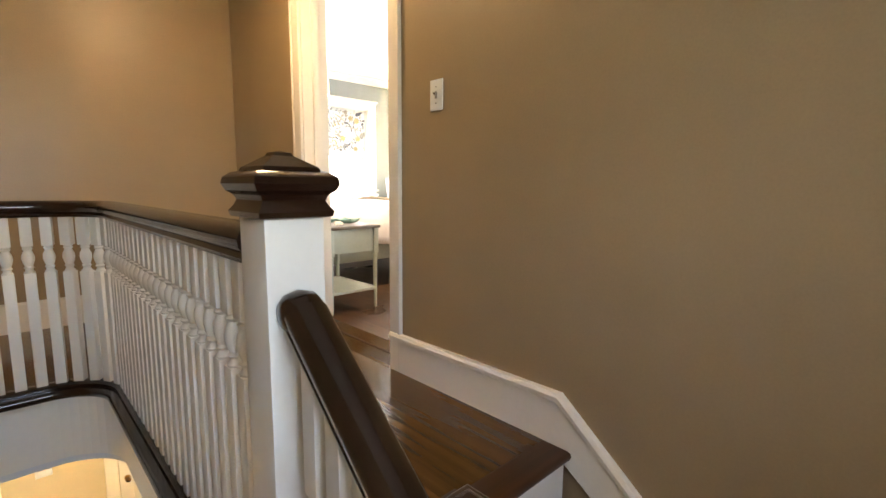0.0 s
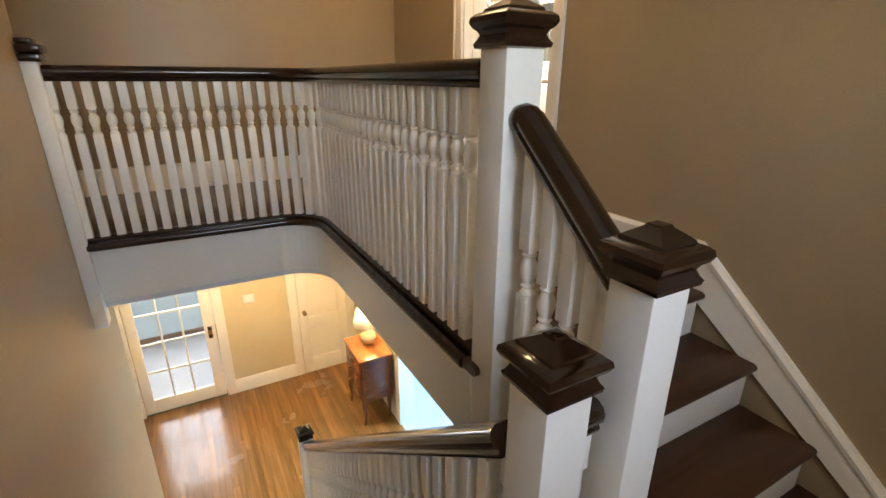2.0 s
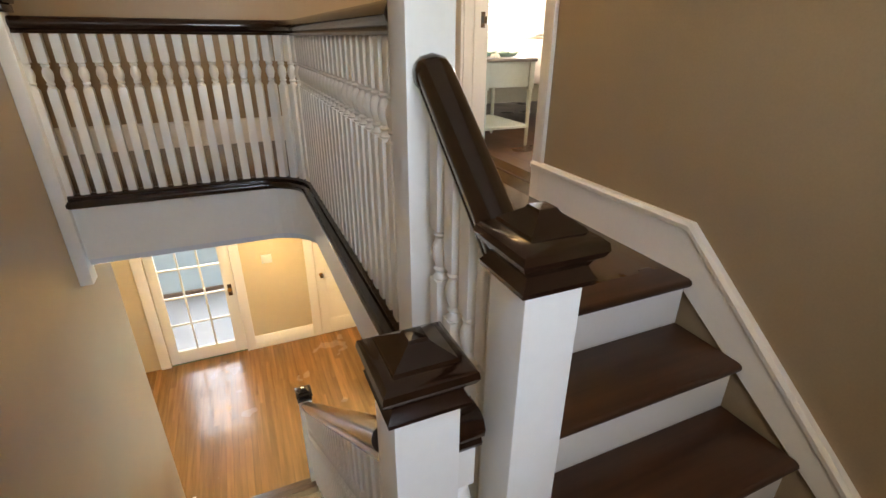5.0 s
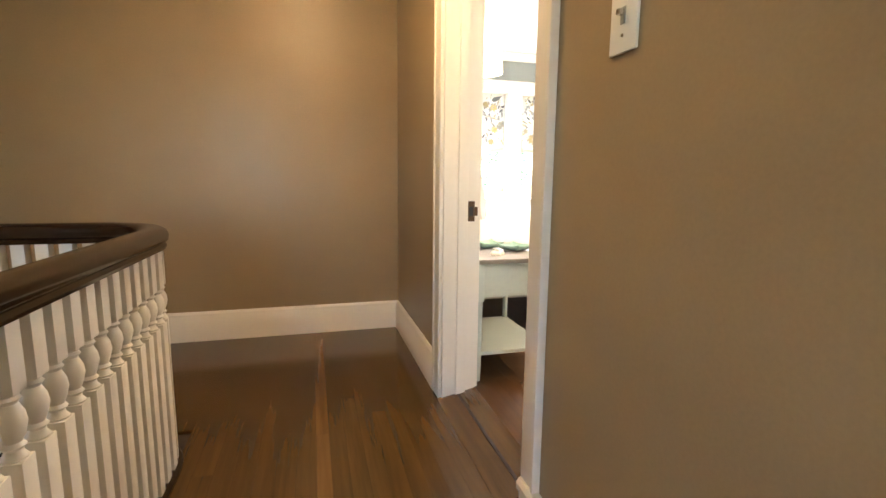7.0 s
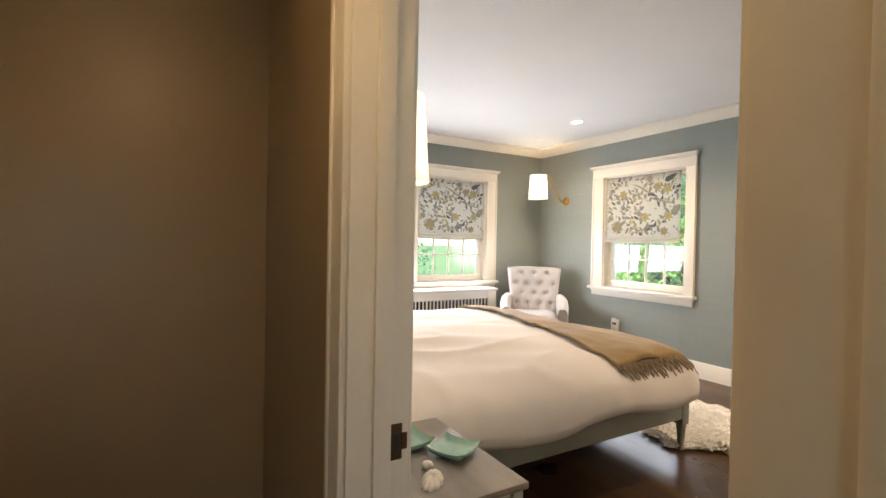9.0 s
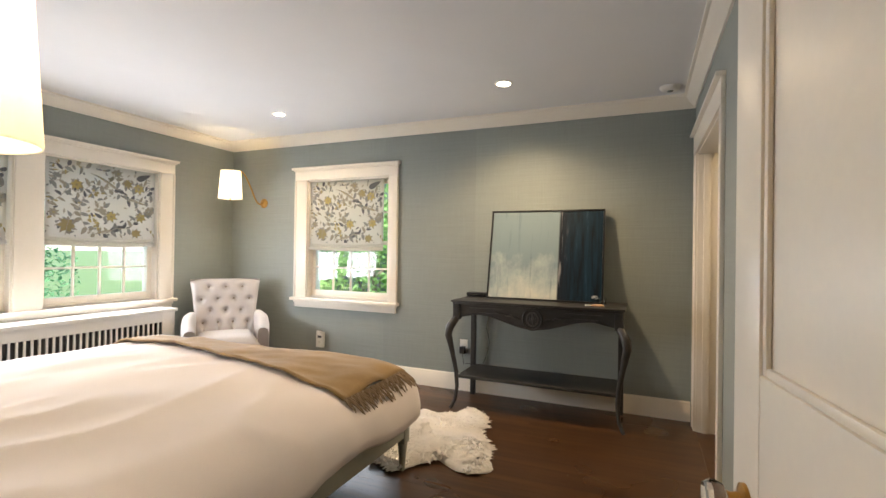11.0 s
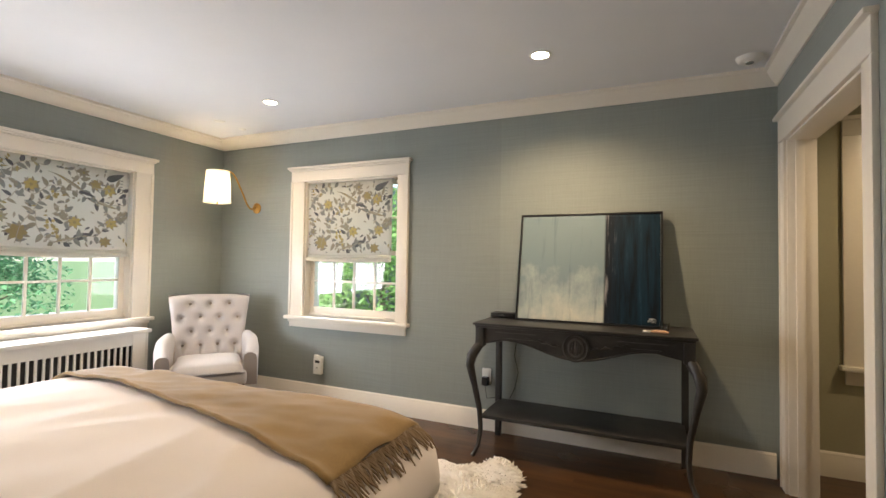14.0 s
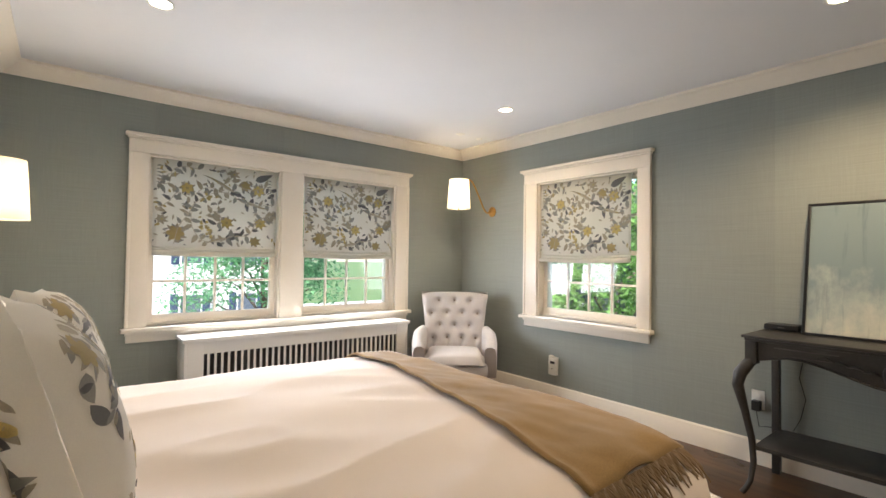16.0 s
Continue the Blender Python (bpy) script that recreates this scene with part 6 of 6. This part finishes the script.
part("rail", Geo().box(w0 + 0.095, yf, LOW + 0.004, w1 - 0.12, yf + 0.04, LOW + 0.17, 0.002), TRIM, fd, "bottom rail")
part("rail", Geo().box(w0 + 0.095, yf, zt - 0.11, w1 - 0.12, yf + 0.04, zt, 0.002), TRIM, fd)
gx0, gx1, gz0, gz1 = w0 + 0.095, w1 - 0.12, LOW + 0.17, zt - 0.11
for k in (1, 2):
    x = gx0 + (gx1 - gx0) * k / 3
    part("muntin", Geo().box(x - 0.010, yf + 0.006, gz0, x + 0.010, yf + 0.034, gz1, 0.002), TRIM, fd)
for k in range(1, 5):
    z = gz0 + (gz1 - gz0) * k / 5
    part("muntin", Geo().box(gx0, yf + 0.007, z - 0.010, gx1, yf + 0.033, z + 0.010, 0.002), TRIM, fd)
p = part("pane", Geo().box(gx0, yf + 0.018, gz0, gx1, yf + 0.021, gz1), PANE, fd)
p.visible_shadow = False
esc = part("escutcheon", Geo().box(w1 - 0.085, yf - 0.004, LOW + 0.80, w1 - 0.040, yf - 0.0005, LOW + 0.95, 0.001), BRONZE, fd)
part("knob", Geo().lathe([(0.010, 0.0), (0.010, 0.02), (0.024, 0.03), (0.026, 0.042), (0.018, 0.052)], 16, Matrix.Translation((w1 - 0.062, yf - 0.004, LOW + 0.895)) @ Matrix.Rotation(radians(90), 4, "X")), BRASS, esc, "brass knob", 50)
d2 = panel_door("cupboard_door", "white painted panel door in the lower hall, closed", 0.60, 2.01, [(0.88, 0.0, -1)], [(0.20, 0.62), (0.80, 1.88)], -1)
d2.matrix_world = pose(-0.615, LWALL - 0.026, LOW + 0.006)
ob = thing("thermostat", "white square thermostat on the lower hall wall", "thermostat", at=pose(-1.158, LWALL, -1.725))
part("plate", Geo().box(-0.060, -0.014, -0.055, 0.060, -0.0005, 0.055, 0.004), PLASTIC, ob)
part("face", Geo().box(-0.045, -0.020, -0.040, 0.045, -0.0135, 0.040, 0.004), PLASTIC, ob)
g = Geo()
baseboard(g, [(FD[1] + 0.105, LWALL - 0.001, LOW), (D2[0] - 0.105, LWALL - 0.001, LOW)], 0.18)
baseboard(g, [(0.099, LWALL - 0.02, LOW), (0.099, 0.446, LOW)], 0.18)
setting("baseboard_lower", g, TRIM, "cream baseboard of the lower hall", 30)
# cast radiator beside the porch door
rad = thing("cast_radiator", "white painted cast-iron column radiator by the porch door", "radiator")
fin = Geo()
for k in range(3):
    fin.tube([(-2.90 + k * 0.075, 0, LOW + 0.10), (-2.90 + k * 0.075, 0, LOW + 0.90)], 0.018, 10)
fin.box(-2.93, -0.018, LOW + 0.88, -2.72, 0.018, LOW + 0.95, 0.016).box(-2.93, -0.018, LOW + 0.06, -2.72, 0.018, LOW + 0.12, 0.016)
fin = fin.mesh("column", TRIM, 50)
for k in range(8):
    o = new("column", fin)
    o.parent, o.matrix_world = rad, Matrix.Translation((0, 1.02 + k * 0.062, 0))
for y in (1.03, 1.44):
    part("foot", Geo().box(-2.91, y - 0.015, LOW, -2.74, y + 0.015, LOW + 0.08, 0.006), TRIM, rad)
# chest and lamp
MAHOG = wood("red_mahogany", (0.10, 0.028, 0.010), (0.24, 0.075, 0.025), 0.25, "y", False, 0.3)
ch = thing("small_chest", "small red mahogany chest of three drawers on curved legs", "chest")
hx0, hx1, hy0, hy1, hz = -0.285, 0.072, 0.50, 1.02, -2.095
part("carcass", Geo().box(hx0 + 0.012, hy0, LOW + 0.30, hx1, hy1, hz - 0.02, 0.004), MAHOG, ch)
part("top", Geo().box(hx0 - 0.012, hy0 - 0.018, hz - 0.0195, hx1 + 0.006, hy1 + 0.018, hz, 0.006), wood("orange_mahogany_top", (0.22, 0.07, 0.02), (0.40, 0.15, 0.045), 0.2, "y", False, 0.4), ch, "polished orange-brown top")
for k in range(3):
    za = LOW + 0.32 + k * 0.168
    dr = part("drawer", Geo().box(hx0, hy0 + 0.025, za, hx0 + 0.0125, hy1 - 0.025, za + 0.155, 0.003), MAHOG, ch)
    for y in (hy0 + 0.14, hy1 - 0.14):
        part("drawer_pull", Geo().lathe([(0.007, 0.0), (0.006, 0.01), (0.013, 0.016), (0.008, 0.024)], 12, Matrix.Translation((hx0, y, za + 0.08)) @ Matrix.Rotation(radians(-90), 4, "Y")), BRASS, dr, "brass pull", 50)
for x in (hx0 + 0.035, hx1 - 0.03):
    for y, s in ((hy0 + 0.03, -1), (hy1 - 0.03, 1)):
        part("leg", Geo().tube([(x, y, LOW + 0.305), (x - 0.008, y + s * 0.012, LOW + 0.22), (x, y + s * 0.004, LOW + 0.10), (x - 0.010, y + s * 0.016, LOW)], [0.026, 0.022, 0.013, 0.015], 10), MAHOG, ch, smooth=60)
CERAMIC = plain("cream_glaze", (0.72, 0.62, 0.40), 0.15, vary=0.04, coat=0.5, local=True)
tl = thing("table_lamp", "cream ceramic gourd table lamp with a lit pleated shade", "table lamp", at=pose(-0.075, 0.80, hz))
part("foot", Geo().lathe([(0.060, 0.0), (0.060, 0.012), (0.045, 0.018), (0.042, 0.026)], 24), BRASS, tl, smooth=40)
part("body", Geo().lathe([(0.040, 0.026), (0.075, 0.055), (0.088, 0.095), (0.072, 0.140), (0.036, 0.175), (0.026, 0.215), (0.030, 0.255), (0.022, 0.275)], 28), CERAMIC, tl, smooth=60)
part("stem", Geo().lathe([(0.008, 0.275), (0.008, 0.50)], 10), BRASS, tl)
sh = Geo()
n, pts = 60, []
for r, z in ((0.165, 0.265), (0.085, 0.515)):
    pts += [((r + 0.003 * (k % 2)) * math.cos(2 * math.pi * k / n), (r + 0.003 * (k % 2)) * math.sin(2 * math.pi * k / n), z) for k in range(n)]
sh.add(pts, [(k, (k + 1) % n, n + (k + 1) % n, n + k) for k in range(n)])
s = part("shade", sh, FROST, tl, "cream pleated shade, lit", 10)
mod = s.modifiers.new("thick", "SOLIDIFY")
mod.thickness = 0.002
ceiling_lamp(pose(-0.52, -1.35, TOP), "drum ceiling lamp of the upper hall, lit")
ceiling_lamp(pose(-1.2, 0.7, -0.362), "drum ceiling lamp of the lower hall, lit")

# ---- outside ----
LAWN = plain("lawn", (0.06, 0.11, 0.03), 0.9, vary=0.3, scale=0.6, fine=9)
setting("ground", Geo().box(-600, -600, LOW - 0.6, 600, 600, LOW - 0.2), LAWN, "green lawn round the house")
BARK = plain("bark", (0.12, 0.09, 0.07), 0.9, vary=0.3, fine=30, relief=0.6)


def leaf_mat(name, rgb):
    mat, nt, b = nodes_of(name)
    geo = nt.nodes.new("ShaderNodeNewGeometry")
    col = ramp(nt, geo.outputs["Random Per Island"], ((0.0, tuple(c * 0.6 for c in rgb)), (1.0, tuple(c * 1.5 for c in rgb))))
    nt.links.new(col, b.inputs["Base Color"])
    b.inputs["Roughness"].default_value = 0.5
    let_through(nt, b, col, 0.6)
    return mat


LEAF = leaf_mat("maple_leaf", (0.20, 0.36, 0.12))
LEAF2 = leaf_mat("blue_green_leaf", (0.14, 0.32, 0.16))


def tree(x, y, h, r, seed, mat, label, leaves=2600, leaf=0.16, name="tree"):
    ob = thing(name, label, "tree" if name == "tree" else "shrub", "garden trees" if name == "tree" else "garden shrubs", pose(x, y, LOW - 0.2))
    rg = random.Random(seed)
    tr = Geo().tube([(0, 0, 0), (0.05, 0.02, h * 0.3), (-0.04, 0.06, h * 0.6), (0, 0, h * 0.92)], [0.045 * h ** 0.5 * 1.2, 0.035 * h ** 0.5, 0.02 * h ** 0.5, 0.006], 10)
    clumps = []
    for k in range(16):
        a, zz = rg.uniform(0, 6.28), rg.uniform(0.22, 0.95)
        rr = r * (1 - 0.55 * abs(zz - 0.5)) * rg.uniform(0.35, 0.95)
        tip = (rr * math.cos(a), rr * math.sin(a), h * zz)
        tr.tube([(0, 0, h * max(0.1, zz - 0.18)), (tip[0] * 0.5, tip[1] * 0.5, h * (zz - 0.06)), tip], [0.04, 0.025, 0.008], 6)
        clumps.append((tip, rg.uniform(0.25, 0.5) * r))
    part("trunk", tr, BARK, ob, smooth=60)
    g = Geo()
    for k in range(leaves):
        (cx, cy, cz), cr = clumps[rg.randrange(16)]
        d = Vector((rg.gauss(0, 1), rg.gauss(0, 1), rg.gauss(0, 0.8))).normalized() * cr * rg.random() ** 0.4
        m = Matrix.Translation((cx + d.x, cy + d.y, cz + d.z)) @ Euler((rg.uniform(-0.9, 0.9), rg.uniform(-0.9, 0.9), rg.uniform(0, 6.3))).to_matrix().to_4x4()
        s = leaf * rg.uniform(0.6, 1.3)
        g.add([(-s * 0.5, 0, 0), (0, -s * 0.3, 0.02), (s * 0.6, 0, 0), (0, s * 0.3, 0.02)], [(0, 1, 2, 3)], m)
    c = part("crown", g, mat, ob, smooth=0)
    c["kind"] = "stuff"
    return ob


tree(-0.9, 8.6, 7.0, 2.2, 1, LEAF, "leafy green maple in the garden", 11000, 0.11)
tree(4.6, 11.5, 6.6, 2.0, 2, LEAF2, "leafy green tree beyond the lawn", 11000, 0.11)
tree(13.0, 2.6, 8.5, 3.4, 3, LEAF, "tall leafy maple beside the house", 15000, 0.15)
tree(11.0, 5.2, 8.0, 2.8, 4, LEAF, "tall leafy maple beside the house", 15000, 0.14)
tree(8.6, 3.7, 6.6, 2.1, 9, LEAF, "leafy young maple close to the house", 9000, 0.12)
tree(15.5, -1.0, 9.0, 3.6, 5, LEAF2, "tall leafy tree beside the house", 13000, 0.16)
tree(16.5, 9.0, 8.5, 3.6, 6, LEAF2, "tall leafy tree beside the house", 13000, 0.16)
for k, (x, y) in enumerate(((1.6, 12.0), (2.3, 12.3), (6.0, 12.6), (6.9, 13.4))):
    tree(x, y, 2.1, 0.95, 20 + k, LEAF2, "rounded green garden shrub", 1800, 0.07, "shrub")
setting("driveway", Geo().box(-30, 12.9, LOW - 0.25, 40, 42.0, LOW - 0.195), plain("pale_concrete", (0.42, 0.41, 0.39), 0.85, vary=0.1), "pale concrete drive before the white house")
SIDING = plain("white_siding", (0.80, 0.80, 0.80), 0.6, vary=0.03)
SLATE = plain("grey_roof_shingle", (0.16, 0.16, 0.17), 0.8, vary=0.2, scale=4, fine=20)
NAVY = plain("navy_shutter", (0.03, 0.05, 0.10), 0.5)
DARK_GLASS = plain("dark_window_glass", (0.10, 0.12, 0.15), 0.08)
hs = thing("white_house", "white clapboard house with navy shutters across the street", "house", at=pose(2.0, 24.0, LOW - 0.2))
g = Geo().box(-7, 0, 0, 7, 8, 6.2)
for k in range(30):
    g.box(-7.02, -0.022, k * 0.2, 7.02, -0.001, k * 0.2 + 0.185)
part("wall", g, SIDING, hs)
part("roof", Geo().prism([(-0.4, 6.2), (8.4, 6.2), (4.0, 9.2)], "x", -7.4, 7.4), SLATE, hs)
for x in (-5.2, -2.4, 0.4, 3.2, 5.8):
    for z in (1.1, 4.0):
        wn = part("window", Geo().box(x - 0.5, -0.06, z, x + 0.5, -0.025, z + 1.5), SIDING, hs)
        part("pane", Geo().box(x - 0.43, -0.075, z + 0.07, x + 0.43, -0.062, z + 1.43), DARK_GLASS, wn)
        for s in (-1, 1):
            part("shutter", Geo().box(x + s * 0.53, -0.07, z, x + s * 0.86, -0.026, z + 1.5, 0.005), NAVY, hs)
wing = thing("house_wing", "dark blue-grey shingled wing outside the window", "house", at=pose(9.2, 5.75, LOW - 0.2))
part("wall", Geo().box(0, 0, 0, 6, 6, 6.6), plain("blue_grey_shingle", (0.09, 0.11, 0.14), 0.8, vary=0.2, scale=6), wing)
part("corner_board", Geo().box(-0.02, -0.03, 0, 0.12, 0.001, 6.6, 0.004), plain("blue_grey_trim", (0.14, 0.17, 0.21), 0.6), wing)

# ---- floor boards ----
def boards(floor_name, label, mat, strips, seed, width=0.057):
    """Strip flooring: one object a board, all on one unit mesh. strips: (x0, x1, y0, y1, z)."""
    ob = tagged(new(floor_name), label, "floor", kind="structure")
    unit = Geo().add([(-0.5, -0.5, -1), (0.5, -0.5, -1), (0.5, 0.5, -1), (-0.5, 0.5, -1), (-0.497, -0.4999, 0), (0.497, -0.4999, 0), (0.497, 0.4999, 0), (-0.497, 0.4999, 0)], [(4, 5, 6, 7), (0, 1, 5, 4), (1, 2, 6, 5), (2, 3, 7, 6), (3, 0, 4, 7)]).mesh("floor_board", mat, 0)
    rg = random.Random(seed)
    for x0, x1, y0, y1, z in strips:
        n = max(1, round((x1 - x0) / width))
        w = (x1 - x0) / n
        for i in range(n):
            y = y0
            while y < y1 - 1e-4:
                ln = rg.uniform(0.7, 1.9)
                if y1 - (y + ln) < 0.35:
                    ln = y1 - y
                o = new("floor_board", unit)
                o.parent = ob
                o.matrix_world = Matrix.Translation((x0 + w * (i + 0.5), y + ln / 2, z + rg.uniform(-0.0001, 0.0001))) @ Matrix.Diagonal((w - 0.0001, ln - 0.0002, 0.012, 1))
                y += ln
    return ob


boards("floor_hall", "polished brown oak strip floor of the upper hall", HALL_OAK, [(-0.93, -0.504, -2.62, 0.0, 0.0), (-0.460, -0.02, -2.62, 0.0, 0.0), (-3.0, -0.93, WY + 0.06, 0.0, 0.0)], 1)
boards("floor_hall_strip", "paler oak strip let into the hall floor", STRIP_OAK, [(-0.504, -0.460, -2.62, 0.0, 0.0)], 5, 0.044)
boards("floor_bedroom", "dark oak strip floor of the bedroom", BED_OAK, [(0.14, 3.815, -1.875, 2.695, FB), (2.3, 4.0, -3.3, -1.876, FB)], 2)
boards("floor_lower", "honey oak strip floor of the lower hall", LOW_OAK, [(-2.95, 0.10, -0.45, LWALL, LOW), (-1.05, 0.10, -3.0, -0.45, LOW)], 3)
th = Geo().prism([(-0.02, -0.012), (-0.02, 0.001), (0.141, FB + 0.001), (0.141, -0.012)], "y", DOOR[0] + 0.001, DOOR[1] - 0.001)
setting("threshold", th, HALL_OAK, "brown oak saddle in the bedroom doorway", 30)
setting("floor_side_room", Geo().box(0.10, -1.5, LOW - 0.011, 2.4, 1.6, LOW), plain("pale_blue_carpet", (0.42, 0.50, 0.58), 0.95, vary=0.1, fine=90), "pale blue carpet of the side room")
